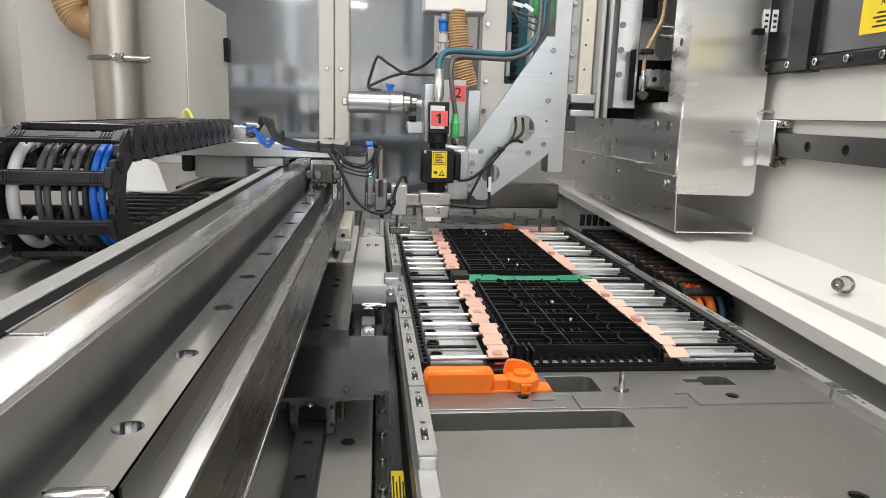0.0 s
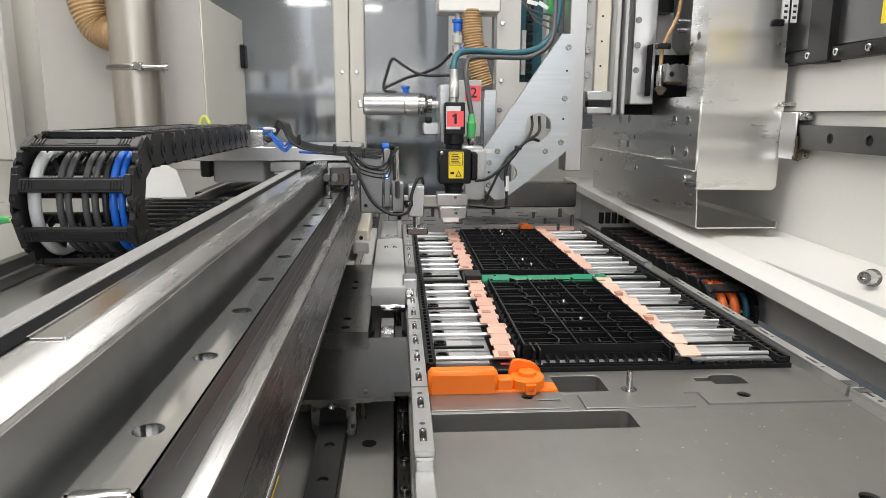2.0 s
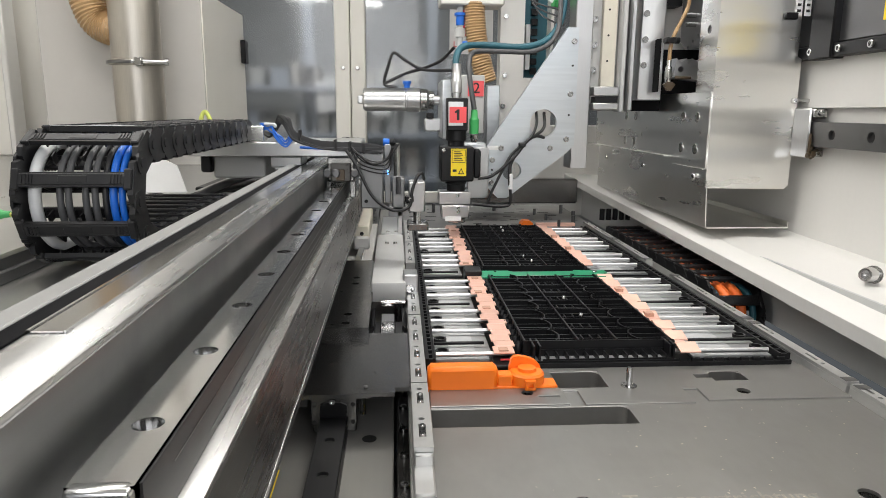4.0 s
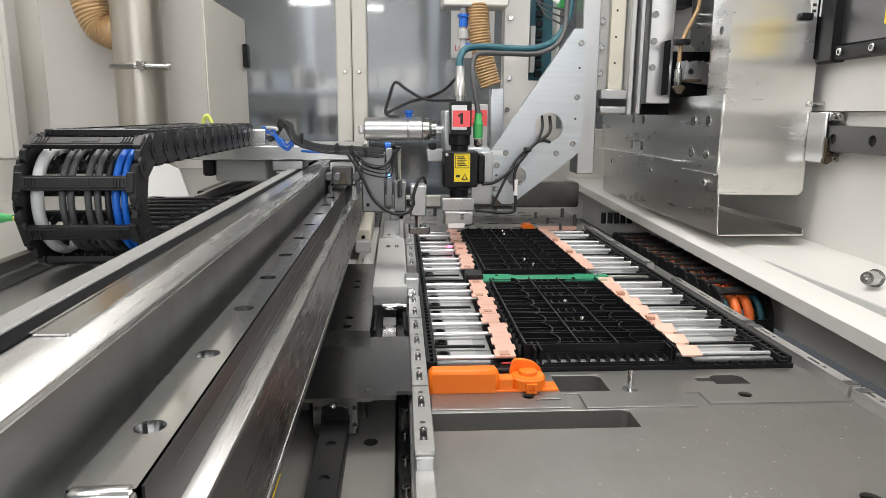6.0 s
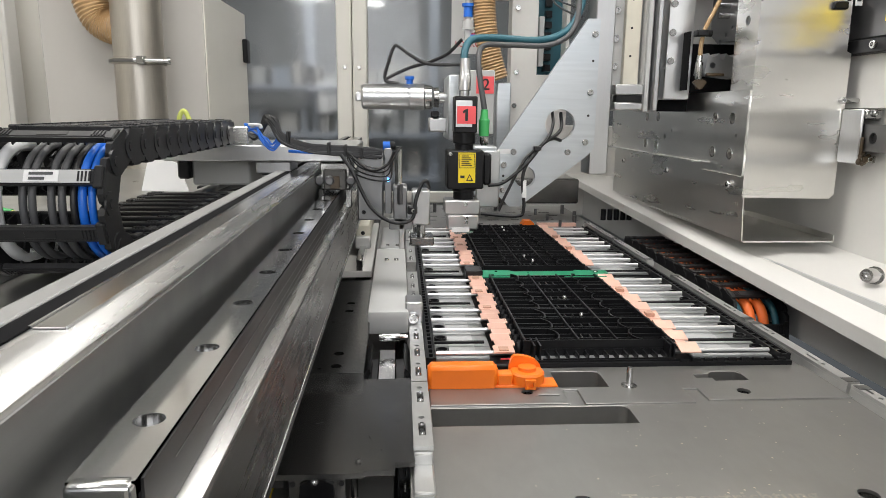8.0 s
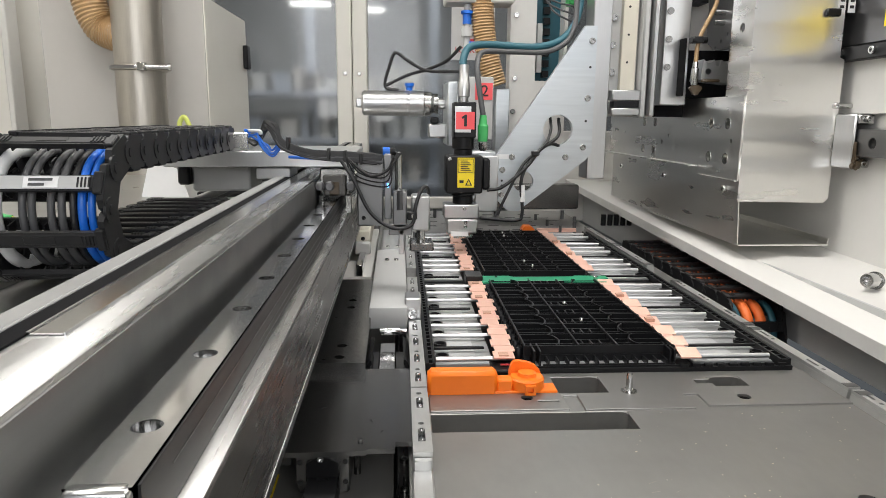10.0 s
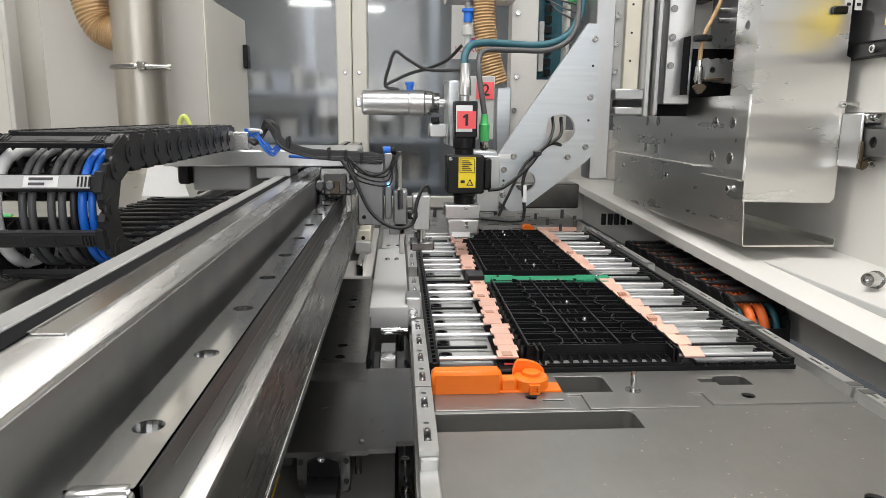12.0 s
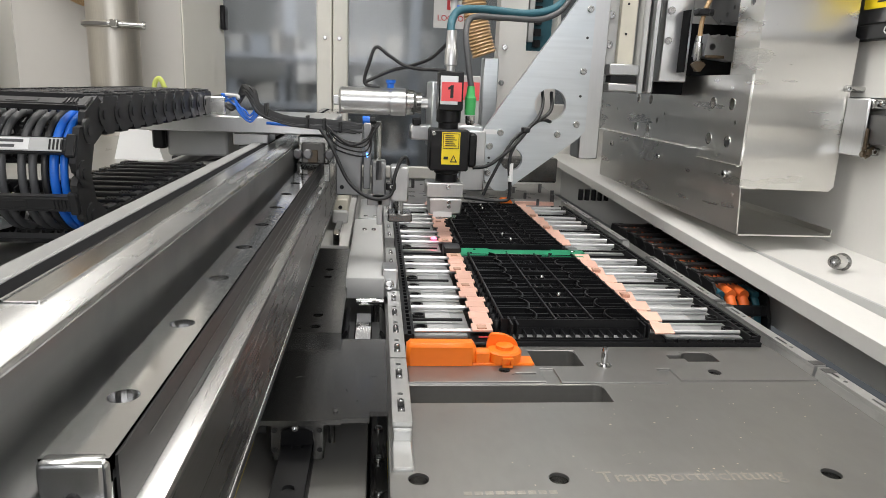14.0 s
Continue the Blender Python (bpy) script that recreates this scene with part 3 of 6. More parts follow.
def side_block():
    s = thing("guide_block", "pale grey machined block beside the tray", "block", (-0.01, 1.2, 0.9))
    part("block_body", B(-0.036, 0.016, 1.0, 1.40, 0.906, 0.936, 0.003, 2), GREY, s, "", True)
    part("block_top", B(-0.030, 0.012, 1.40, 1.62, 0.90, 0.938, 0.003, 2), ALU, s, "", True)
    for x, y in ((-0.016, 1.30), (-0.0, 1.30), (-0.016, 1.42), (0.002, 1.42)):
        bolt(s, (x, y, 0.935), (0, 0, 1), 0.004, 0.0042, STEEL)
    part("stop_block", B(0.012, 0.034, 1.01, 1.05, 0.905, 0.945, 0.002), ALU, s, "", True)
    bolt(s, (0.022, 1.01, 0.925), (0, -1, 0), 0.007, 0.008, POLISHED)
    moving = s
    c = thing("roller_carriage", "cream bearing carriage on a small rail", "carriage", (-0.06, 1.4, 0.93))
    part("carriage_body", B(-0.082, -0.052, 1.36, 1.60, 0.93, 0.962, 0.003), BEIGE_CARRIER, c, "", True)
    part("carriage_end", B(-0.083, -0.051, 1.345, 1.36, 0.915, 0.94, 0.003), GREY, c, "", True)
    part("mini_rail", B(-0.073, -0.061, 1.22, 1.75, 0.900, 0.921, 0.001), POLISHED, c, "", True)
    part("rail_bed", B(-0.105, -0.045, 1.22, 1.75, 0.888, 0.900, 0.001), WHITE, c, "", True)
    bolt(c, (-0.067, 1.36, 0.945), (0, -1, 0), 0.004, 0.002, BLACK)
    return moving


GUIDE = side_block()

# ---- tray with battery module ----
PIVOT = (0.07, 1.8, 0.88)


def transport_tray():
    t = thing("transport_tray", "grey metal transport tray with milled pockets and a guide pin", "tray", PIVOT)
    xs = [0.031, 0.053, 0.160, 0.186, 0.190, 0.192, 0.208, 0.2435, 0.249, 0.3205, 0.3365, 0.348, 0.3655, 0.403, 0.488, 0.522]
    ys = [0.18, 0.603, 0.641, 0.6425, 0.644, 0.6475, 0.662, 0.6655, 0.676, 0.677, 0.683, 0.684, 0.6955, 0.704, 0.714, 0.721, 0.7265, 2.09]
    bores = ((0.1540, 0.6725, 0.0062), (0.3825, 0.667, 0.0070), (0.053, 0.478, 0.008), (0.161, 0.476, 0.008), (0.3845, 0.476, 0.008))
    for x, y, r in bores:
        xs += [x - 0.010, x + 0.010]
        ys += [y - 0.010, y + 0.010]
    ys.append(0.7385)
    xs, ys = sorted(set(round(v, 4) for v in xs)), sorted(set(round(v, 4) for v in ys))

    def low(x, y):
        if any(abs(x - a) < 0.010 and abs(y - b) < 0.010 for a, b, r in bores):
            return 0.882
        if 0.053 < x < 0.249 and 0.603 < y < 0.641:
            return 0.876
        if 0.190 < x < 0.2435 and 0.683 < y < 0.7265:
            return 0.874
        if 0.3655 < x < 0.403 and 0.6955 < y < 0.721:
            return 0.878
        if 0.348 < x < 0.3655 and 0.704 < y < 0.714:
            return 0.897
        if 0.160 < x < 0.186 and 0.662 < y < 0.6655:
            return 0.8985
        if 0.053 < x < 0.192 and 0.644 < y < 0.684:
            return 0.9022
        if y < 0.7385 and (0.208 < x < 0.3205 and y > 0.6425 or 0.3205 < x < 0.3365 and y > 0.676 or 0.3365 < x < 0.488 and y > 0.6475 or x < 0.208 and x > 0.053 and y > 0.677):
            return 0.9022
        return None

    plate = pocket_plate(bmesh.new(), xs, ys, 0.9, low, 0.872)
    bmesh.ops.recalc_face_normals(plate, faces=plate.faces)
    rim = [e for e in plate.edges if len(e.link_faces) == 2 and e.calc_face_angle(0) > 0.8 and max(v.co.z for v in e.verts) > 0.8995 and abs(e.verts[0].co.z - e.verts[1].co.z) < 0.001
           and not any(abs(e.verts[0].co.x - a) < 0.0101 and abs(e.verts[0].co.y - b) < 0.0101 and abs(e.verts[1].co.x - a) < 0.0101 and abs(e.verts[1].co.y - b) < 0.0101 for a, b, r in bores)]
    bmesh.ops.bevel(plate, geom=rim, offset=0.0007, segments=2, affect="EDGES", profile=0.5, clamp_overlap=True)
    part("tray_plate", plate, PLATE, t)
    # rounded inner corners of the milled pockets
    for x, y, z0, z1, sx in ((0.249, 0.641, 0.876, 0.8995, -1), (0.2435, 0.7265, 0.874, 0.9015, -1), (0.403, 0.721, 0.878, 0.9015, -1), (0.3655, 0.721, 0.878, 0.9015, 1)):
        r, bm = 0.009, bmesh.new()
        arc = [(x + sx * r * (1 - math.cos(a)), y - r * (1 - math.sin(a))) for a in (math.pi / 2 * k / 8 for k in range(9))]
        sheet(bm, [(x, y)] + arc, [], facing_z(z1), z1 - z0)
        part("corner_fillet", bm, PLATE, t)
    for x, y, r in bores:
        z = 0.9022 if y > 0.6 else 0.9
        bm = sheet(bmesh.new(), [(x - 0.010, y - 0.010), (x + 0.010, y - 0.010), (x + 0.010, y + 0.010), (x - 0.010, y + 0.010)], [circle(x, y, r, 24)], facing_z(z), 0.003)
        part("bore_land", bm, PLATE, t)
        bm = bmesh.new()
        loops = [[bm.verts.new((u, v, h)) for u, v in circle(x, y, r, 24)] for h in (z - 0.0025, 0.8825)]
        for k in range(24):
            bm.faces.new((loops[0][k], loops[0][(k + 1) % 24], loops[1][(k + 1) % 24], loops[1][k]))
        part("bore_wall", bm, STEEL, t, "bright bored hole", True)
    pick = random.Random(12)
    for j in range(7):
        for k in range(8):
            x, y, w = 0.03 + 0.055 * k + pick.uniform(0, 0.02), 1.60 + 0.068 * j + pick.uniform(-0.012, 0.012), pick.choice((0.008, 0.022, 0.03))
            part("slot", B(x, x + w, y, y + 0.009, 0.8985, 0.9004), INK, t)
    for k in range(4):
        part("locating_stud", C((0.44 - 0.012 * k, 1.60 + 0.1 * k, 0.9), (0.44 - 0.012 * k, 1.60 + 0.1 * k, 0.917), 0.004, seg=10), DARK_STEEL, t, "", True)
    part("pin_collar", turned(bmesh.new(), (0.2660, 0.686, 0.9022), (0, 0, 1), [(0, 0.0085), (0.0006, 0.0085), (0.0006, 0.0068), (0.0002, 0.0065)], 24), STEEL, t, "", True)
    part("guide_pin", turned(bmesh.new(), (0.2660, 0.686, 0.9022), (0, 0, 1), [(0, 0.0036), (0.016, 0.0036), (0.0205, 0.0026)], 16), POLISHED, t, "polished guide pin", True)
    # side bars
    for y0, y1, z1 in ((0.535, 0.668, 0.917), (0.671, 0.90, 0.917), (0.905, 1.145, 0.917), (1.22, 1.42, 0.917), (1.43, 1.70, 0.917)):
        slots = []
        n = max(2, int((y1 - y0) / 0.055))
        for k in range(n):
            c = y0 + (k + 0.5) * (y1 - y0) / n
            slots.append([(0.0388, c - 0.015), (0.0452, c - 0.015), (0.0452, c + 0.008), (0.0388, c + 0.008)])
            slots.append(circle(0.042, c + 0.019, 0.0028, 10))
        bm = sheet(bmesh.new(), [(0.034, y0), (0.0505, y0), (0.0505, y1), (0.034, y1)], slots, facing_z(z1), 0.005)
        box(bm, 0.0345, 0.050, y0 + 0.0005, y1 - 0.0005, 0.895, z1 - 0.0052)
        part("side_bar", bm, BAR, t, "notched aluminium side bar")
        # dark layer paints the shade inside the slots
        part("slot_floor", B(0.0355, 0.0490, y0 + 0.002, y1 - 0.002, z1 - 0.0051, z1 - 0.0046), OXIDE_AND_SHADE, t)
        for k in range(n):
            c = y0 + (k + 0.5) * (y1 - y0) / n
            for e in (-0.012, 0.005):
                part("slot_pin", turned(bmesh.new(), (0.042, c + e, z1 - 0.0055), (0, 0, 1), [(0, 0.0024), (0.006, 0.0024), (0.0072, 0.0018)], 10), POLISHED, t, "", True)
            part("bar_screw", turned(bmesh.new(), (0.042, c + 0.019, z1 - 0.0052), (0, 0, 1), [(0, 0.0024), (0.003, 0.0024)], 10), DARK_STEEL, t, "", True)
    part("bar_foot", B(0.033, 0.0505, 0.488, 0.535, 0.896, 0.9030, 0.0015), BAR, t, "", True)
    part("bar_end", B(0.0345, 0.0500, 0.529, 0.5345, 0.896, 0.9125, 0.001), BAR, t, "", True)
    for y0, y1 in ((0.30, 0.655), (0.660, 0.87), (0.875, 1.135), (1.25, 1.46), (1.465, 1.70)):
        slots = []
        n = max(2, int((y1 - y0) / 0.07))
        for k in range(n):
            c = y0 + (k + 0.5) * (y1 - y0) / n
            slots.append(circle(0.4965, c, 0.0026, 10))
            slots.append([(0.4948, c + 0.010), (0.4982, c + 0.010), (0.4982, c + 0.032), (0.4948, c + 0.032)])
        bm = sheet(bmesh.new(), [(0.4900, y0), (0.5030, y0), (0.5030, y1), (0.4900, y1)], slots, facing_z(0.9130), 0.004)
        part("side_bar", bm, BAR, t, "notched steel side bar")
        part("bar_base", sheet(bmesh.new(), [(0.4885, 0.9002), (0.5045, 0.9002), (0.5032, 0.9088), (0.4898, 0.9088)], [], facing_y(y0), y1 - y0), BAR, t)
        # slot shade as a dark layer, as on the left bars
        part("slot_floor", B(0.4910, 0.5020, y0 + 0.002, y1 - 0.002, 0.9089, 0.9093), OXIDE_AND_SHADE, t)
        for y in (y0, y1 - 0.016):
            part("bar_notch", B(0.4896, 0.5034, y + 0.001, y + 0.012, 0.9131, 0.9136), RAIL_GREY, t, "worn dark bar end")
    # far end of the tray: slots, pins and strips
    for k in range(13):
        x = 0.10 + 0.032 * k
        part("far_slot", B(x, x + 0.018, 1.79 + 0.05 * (k % 3), 1.80 + 0.05 * (k % 3), 0.9, 0.9004), DARK_STEEL, t)
    for x, y in ((0.47, 1.72), (0.49, 1.80), (0.485, 1.92), (0.30, 1.98), (0.12, 1.95)):
        part("far_pin", C((x, y, 0.9), (x, y, 0.925), 0.005, seg=10), DARK_STEEL, t, "", True)
    part("copper_strip", B(0.37, 0.47, 1.70, 1.715, 0.9, 0.908), COPPER, t)
    rnd = random.Random(11)
    bm = bmesh.new()
    for k in range(60):
        x, y, r = rnd.uniform(0.10, 0.48), rnd.uniform(0.46, 0.64), rnd.uniform(0.0004, 0.0013)
        if x < 0.26 and y > 0.595:
            continue
        pts = [(x + r * rnd.uniform(0.5, 1.2) * math.cos(a), y + r * rnd.uniform(0.5, 1.2) * math.sin(a), 0.9003 + 0.0004 * rnd.random()) for a in (0, 1.2, 2.5, 3.7, 5.1)]
        bm.faces.new([bm.verts.new(p) for p in pts])
    part("swarf_specks", bm, SWARF, t, "pale specks of swarf and adhesive")["kind"] = "stuff"
    m = Matrix.Translation((0.268, 0.476, 0.9001))
    lettering("engraving", "Transportrichtung", 0.0205, m, ENGRAVED, t, 0.0001)
    for k in range(9):
        part("engraved_bar", B(0.085 + 0.008 * k, 0.091 + 0.008 * k, 0.456, 0.4605, 0.9, 0.9002), ENGRAVED, t, "worn engraved marks")
    for x, y, a, n in ((0.232, 0.500, 0.4, 4), (0.385, 0.500, 0.9, 3)):
        bm = bmesh.new()
        for k in range(n):
            w = rnd.uniform(0.003, 0.008)
            p = Vector((x + rnd.uniform(-0.012, 0.012), y + rnd.uniform(-0.012, 0.012), 0.90025))
            d = Vector((math.cos(a + rnd.uniform(-0.5, 0.5)), math.sin(a + rnd.uniform(-0.5, 0.5)), 0)) * w
            q = Vector((-d.y, d.x, 0)).normalized() * 0.0003
            bm.faces.new([bm.verts.new(v) for v in (p - q, p + d - q * 0.4, p + d + q * 0.4, p + q)])
        part("scuff_marks", bm, ENGRAVED, t, "pale scuff marks on the plate")["kind"] = "stuff"
    return t


TRAY = transport_tray()
PITCH, Y_FIRST = 0.0419, 0.755


def row_y(k):
    """Where row k of the module lies; the circuit board widens the gap in the middle."""
    return Y_FIRST + PITCH * k + (0.030 if k >= 9 else 0.0)


def battery_module():
    b = thing("battery_module", "open black battery module with silver tubes and copper tabs", "battery module", PIVOT)
    y0, y1 = 0.744, 1.625
    part("base_pan", B(0.056, 0.474, y0 + 0.004, y1, 0.9004, 0.9035), BLACK, b)
    # outer frame with notches
    bm = bmesh.new()
    for xa, xb in ((0.0515, 0.0555), (0.0600, 0.0625), (0.4640, 0.4665), (0.4735, 0.4775)):
        box(bm, xa, xb, y0, y1, 0.9004, 0.914)
    y = y0
    while y < y1:
        box(bm, 0.0555, 0.0600, y, y + 0.004, 0.9004, 0.913)
        box(bm, 0.4665, 0.4735, y, y + 0.004, 0.9004, 0.913)
        y += 0.0145
    part("side_comb", bm, BLACK, b, "", False)
    bm = box(bmesh.new(), 0.14, 0.4775, y0 - 0.004, y0, 0.9004, 0.9065)
    for k in range(9):
        box(bm, 0.345 + 0.0145 * k, 0.3545 + 0.0145 * k, y0 - 0.003, y0 + 0.001, 0.9065, 0.910)
    box(bm, 0.165, 0.345, y0 + 0.0, y0 + 0.002, 0.9065, 0.9085)
    part("front_lip", bm, BLACK, b)
    # cell plates, tubes and dividers
    tube_l = C((0.0635, 0, 0), (0.152, 0, 0), 0.0030, seg=14)
    base = part("tube", tube_l, TUBE, b, "", True)
    r_bm = C((0.343, 0, 0), (0.456, 0, 0), 0.0030, seg=14)
    rt = part("tube", r_bm, TUBE, b, "", True)
    pl = part("cell_plate", B(0.064, 0.131, -0.0205, 0.0205, -0.0015, 0.0015, 0.0005), FOIL, b, "", True)
    pr = part("cell_plate", B(0.366, 0.462, -0.0205, 0.0205, -0.0015, 0.0015, 0.0005), FOIL, b, "", True)
    fl = part("cell_foil", B(0.081, 0.112, -0.0205, 0.0205, 0.0017, 0.0021), CELL_FILM, b)
    fr = part("cell_foil", B(0.385, 0.425, -0.0205, 0.0205, 0.0017, 0.0021), CELL_FILM, b)
    dl = part("divider", B(0.0635, 0.124, -0.0024, 0.0024, -0.002, 0.001, 0.0006), BLACK, b, "", True)
    dr = part("divider", B(0.376, 0.462, -0.0024, 0.0024, -0.002, 0.001, 0.0006), BLACK, b, "", True)
    ring = bmesh.new()
    sheet(ring, circle(0.072, 0, 0.0078, 16), [circle(0.072, 0, 0.006, 16)], facing_z(0.0045), 0.004)
    rl = part("ring_eye", ring, BLACK, b)
    ring = bmesh.new()
    sheet(ring, circle(0.452, 0, 0.0078, 16), [circle(0.452, 0, 0.006, 16)], facing_z(0.0045), 0.004)
    rr = part("ring_eye", ring, BLACK, b)
    firsts = {}

    def again(ob, y, z):
        if ob not in firsts:
            firsts[ob] = True
            o = ob
        else:
            o = ob.copy()
            scene.collection.objects.link(o)
        o.location = (0, y, z)
        return o

    for ob in (base, rt, pl, pr, fl, fr, dl, dr, rl, rr):
        ob.data.transform(Matrix.Translation((0, PIVOT[1], PIVOT[2])))
    for k in range(20):
        y = row_y(k) - PIVOT[1]
        again(pl, y + PITCH * 0.5, 0.906 - PIVOT[2]), again(pr, y + PITCH * 0.5, 0.906 - PIVOT[2])
        again(fl, y + PITCH * 0.5, 0.906 - PIVOT[2]), again(fr, y + PITCH * 0.5, 0.906 - PIVOT[2])
        again(rl, y + 0.015 + PITCH * 0.1, 0.9085 - PIVOT[2]), again(rr, y + 0.015 + PITCH * 0.1, 0.9085 - PIVOT[2])
        if k % 4 == 1:
            again(dl, y, 0.9135 - PIVOT[2]), again(dr, y, 0.9135 - PIVOT[2])
        else:
            again(base, y, 0.9145 - PIVOT[2]), again(rt, y, 0.9145 - PIVOT[2])
    # copper tabs: bent strips that climb over each tube
    for side, x0, x1, lean in (("l", 0.131, 0.1545, 1), ("r", 0.347, 0.371, -1)):
        for ya, yb in ((Y_FIRST - 0.014, 1.105), (1.185, 1.585)):
            y = ya
            k = 0
            while y < yb - 0.02:
                bm = bmesh.new()
                j = 0.002 * ((k * 7) % 3 - 1)
                z0, z1, z2 = (0.9205, 0.9216, 0.9200) if side == "l" else (0.9185, 0.9240, 0.9178)
                pts = [(y, z0), (y + PITCH * 0.45, z1), (y + PITCH * 0.62, z2), (y + PITCH - 0.0003, z0 - 0.0002)]
                a = [bm.verts.new((x0 + j + lean * 0.0042 * (i > 1), p, z)) for i, (p, z) in enumerate(pts)]
                c = [bm.verts.new((x1 + j + lean * 0.0042 * (i > 1), p, z)) for i, (p, z) in enumerate(pts)]
                d = [bm.verts.new((v.co.x, v.co.y, v.co.z - 0.0016)) for v in a]
                e = [bm.verts.new((v.co.x, v.co.y, v.co.z - 0.0016)) for v in c]
                for i in range(3):
                    bm.faces.new((a[i], c[i], c[i + 1], a[i + 1]))
                    bm.faces.new((d[i], e[i], e[i + 1], d[i + 1]))
                    bm.faces.new((a[i], a[i + 1], d[i + 1], d[i]))
                    bm.faces.new((c[i], c[i + 1], e[i + 1], e[i]))
                bm.faces.new((a[0], c[0], e[0], d[0])), bm.faces.new((a[3], c[3], e[3], d[3]))
                tab = part("copper_tab", bm, COPPER, b)
                if k in (0, 4, 6, 8) and side == "l" or k in (6, 3) and side == "r":
                    part("etched_mark", B(x0 + j + 0.006, x0 + j + 0.017, y + 0.004, y + 0.015, z0 + 0.0003, z1 + 0.0004), COPPER_MARK, tab)
                y += PITCH
                k += 1
    # black cover grids
    for ya, yb in ((0.766, 1.090), (1.152, 1.585)):
        xa, xb = 0.166, 0.344
        part("cover_base", B(xa, xb, ya, yb, 0.9045, 0.9135, 0.001), BLACK, b)
        n = round((yb - ya) / (PITCH / 3))
        for k in range(n + 1):
            y = ya + (yb - ya) * k / n
            part("cross_rib", B(xa, xb, y - 0.0009, y + 0.0009, 0.9135, 0.9255 if k % 3 == 0 else 0.9230), BLACK, b)
        for x in (xa + 0.002, 0.232, 0.278, xb - 0.002):
            part("long_rib", B(x - 0.001, x + 0.001, ya, yb, 0.9135, 0.926), BLACK, b)
        for x, s in ((0.207, 1), (0.303, -1)):
            pts = []
            m = round((yb - ya) / PITCH) * 8
            for k in range(m + 1):
                y = ya + (yb - ya) * k / m
                pts.append((x + s * 0.009 * (abs(math.sin(math.pi * k / 8)) ** 0.6 - 0.5), y))
            bm = bmesh.new()
            for (xp, yp), (xq, yq) in zip(pts, pts[1:]):
                vs = [bm.verts.new(c) for c in ((xp, yp, 0.9135), (xq, yq, 0.9135), (xq, yq, 0.9258), (xp, yp, 0.9258), (xp + 0.0018, yp, 0.9135), (xq + 0.0018, yq, 0.9135), (xq + 0.0018, yq, 0.9258), (xp + 0.0018, yp, 0.9258))]
                bm.faces.new(vs[0:4]), bm.faces.new(vs[4:8]), bm.faces.new((vs[3], vs[2], vs[6], vs[7]))
            part("wavy_rib", bm, BLACK, b)
        k = 0
        y = ya + 0.012
        while y < yb - 0.01:
            for x in (xa - 0.0035, xb + 0.0035):
                bm = turned(bmesh.new(), (x, y, 0.906), (0, 0, 1), [(0, 0.0058), (0.013, 0.0052), (0.0145, 0.004), (0.0125, 0.0028)], 12)
                part("clip_eye", bm, BLACK, b, "", True)
            for xk in range(3):
                if k % 2 == 0:
                    part("small_rib", B(0.240 + 0.011 * xk, 0.2415 + 0.011 * xk, y, y + PITCH / 2 - 0.004, 0.9135, 0.923), BLACK, b)
            y += PITCH / 2
            k += 1
    # ladder along the front of the near grid
    for k in range(13):
        x = 0.192 + 0.0115 * k
        bm = box(bmesh.new(), x, x + 0.0016, 0.7465, 0.7655, 0.9045, 0.9135)
        part("ladder_rib", bm, BLACK, b)
    part("ladder_rail", B(0.186, 0.340, 0.746, 0.7475, 0.9045, 0.9100), BLACK, b)
    part("ladder_rail", B(0.186, 0.340, 0.764, 0.7655, 0.9045, 0.9150), BLACK, b)
    # silver colour here stands for light reflected off the shelf
    part("ladder_shelf", B(0.170, 0.343, 0.7475, 0.7655, 0.9036, 0.907), FOIL, b, "shelf under the ladder ribs, paled for the light it reflects")
    for x in (0.175, 0.182, 0.334, 0.339):
        part("latch_rib", B(x, x + 0.002, 0.748, 0.777, 0.9045, 0.925), BLACK, b)
    for x, y in ((0.257, 0.945), (0.260, 0.862), (0.258, 1.19), (0.25, 1.23), (0.253, 1.50), (0.255, 1.54)):
        part("grid_screw", turned(bmesh.new(), (x, y, 0.918), (0, 0, 1), [(0, 0.003), (0.009, 0.003), (0.011, 0.0022)], 10), POLISHED, b, "bright screw", True)
    # circuit board and connector
    bm = sheet(bmesh.new(), [(0.156, 1.085), (0.200, 1.085), (0.204, 1.092), (0.290, 1.092), (0.294, 1.085), (0.362, 1.085), (0.362, 1.104), (0.372, 1.112), (0.372, 1.128),
                             (0.318, 1.131), (0.316, 1.124), (0.214, 1.122), (0.206, 1.132), (0.156, 1.132)], [circle(0.236, 1.113, 0.0022, 10)], facing_z(0.922), 0.0018)
    board = part("circuit_board", bm, PCB, b, "green circuit board")
    for x, y in ((0.172, 1.095), (0.181, 1.12), (0.342, 1.094), (0.352, 1.118), (0.306, 1.098)):
        part("chip", B(x, x + 0.004, y, y + 0.003, 0.9221, 0.9235), BLACK, board)
    part("board_edge", B(0.206, 0.290, 1.0905, 1.0925, 0.9222, 0.9228), BEIGE_CARRIER, board)
    bolt(board, (0.350, 1.112, 0.9222), (0, 0, 1), 0.0035, 0.003)
    part("board_carrier", B(0.150, 0.366, 1.083, 1.138, 0.9045, 0.9195, 0.001), BLACK, b)
    part("connector_housing", B(0.130, 0.158, 1.098, 1.138, 0.907, 0.929, 0.0012), BLACK, b, "black plug housing", True)
    # orange service cover
    cover = part("orange_cover", B(0.0515, 0.125, 0.683, 0.703, 0.8975, 0.9265, 0.004, 1), ORANGE, b, "orange plastic service cover", True)
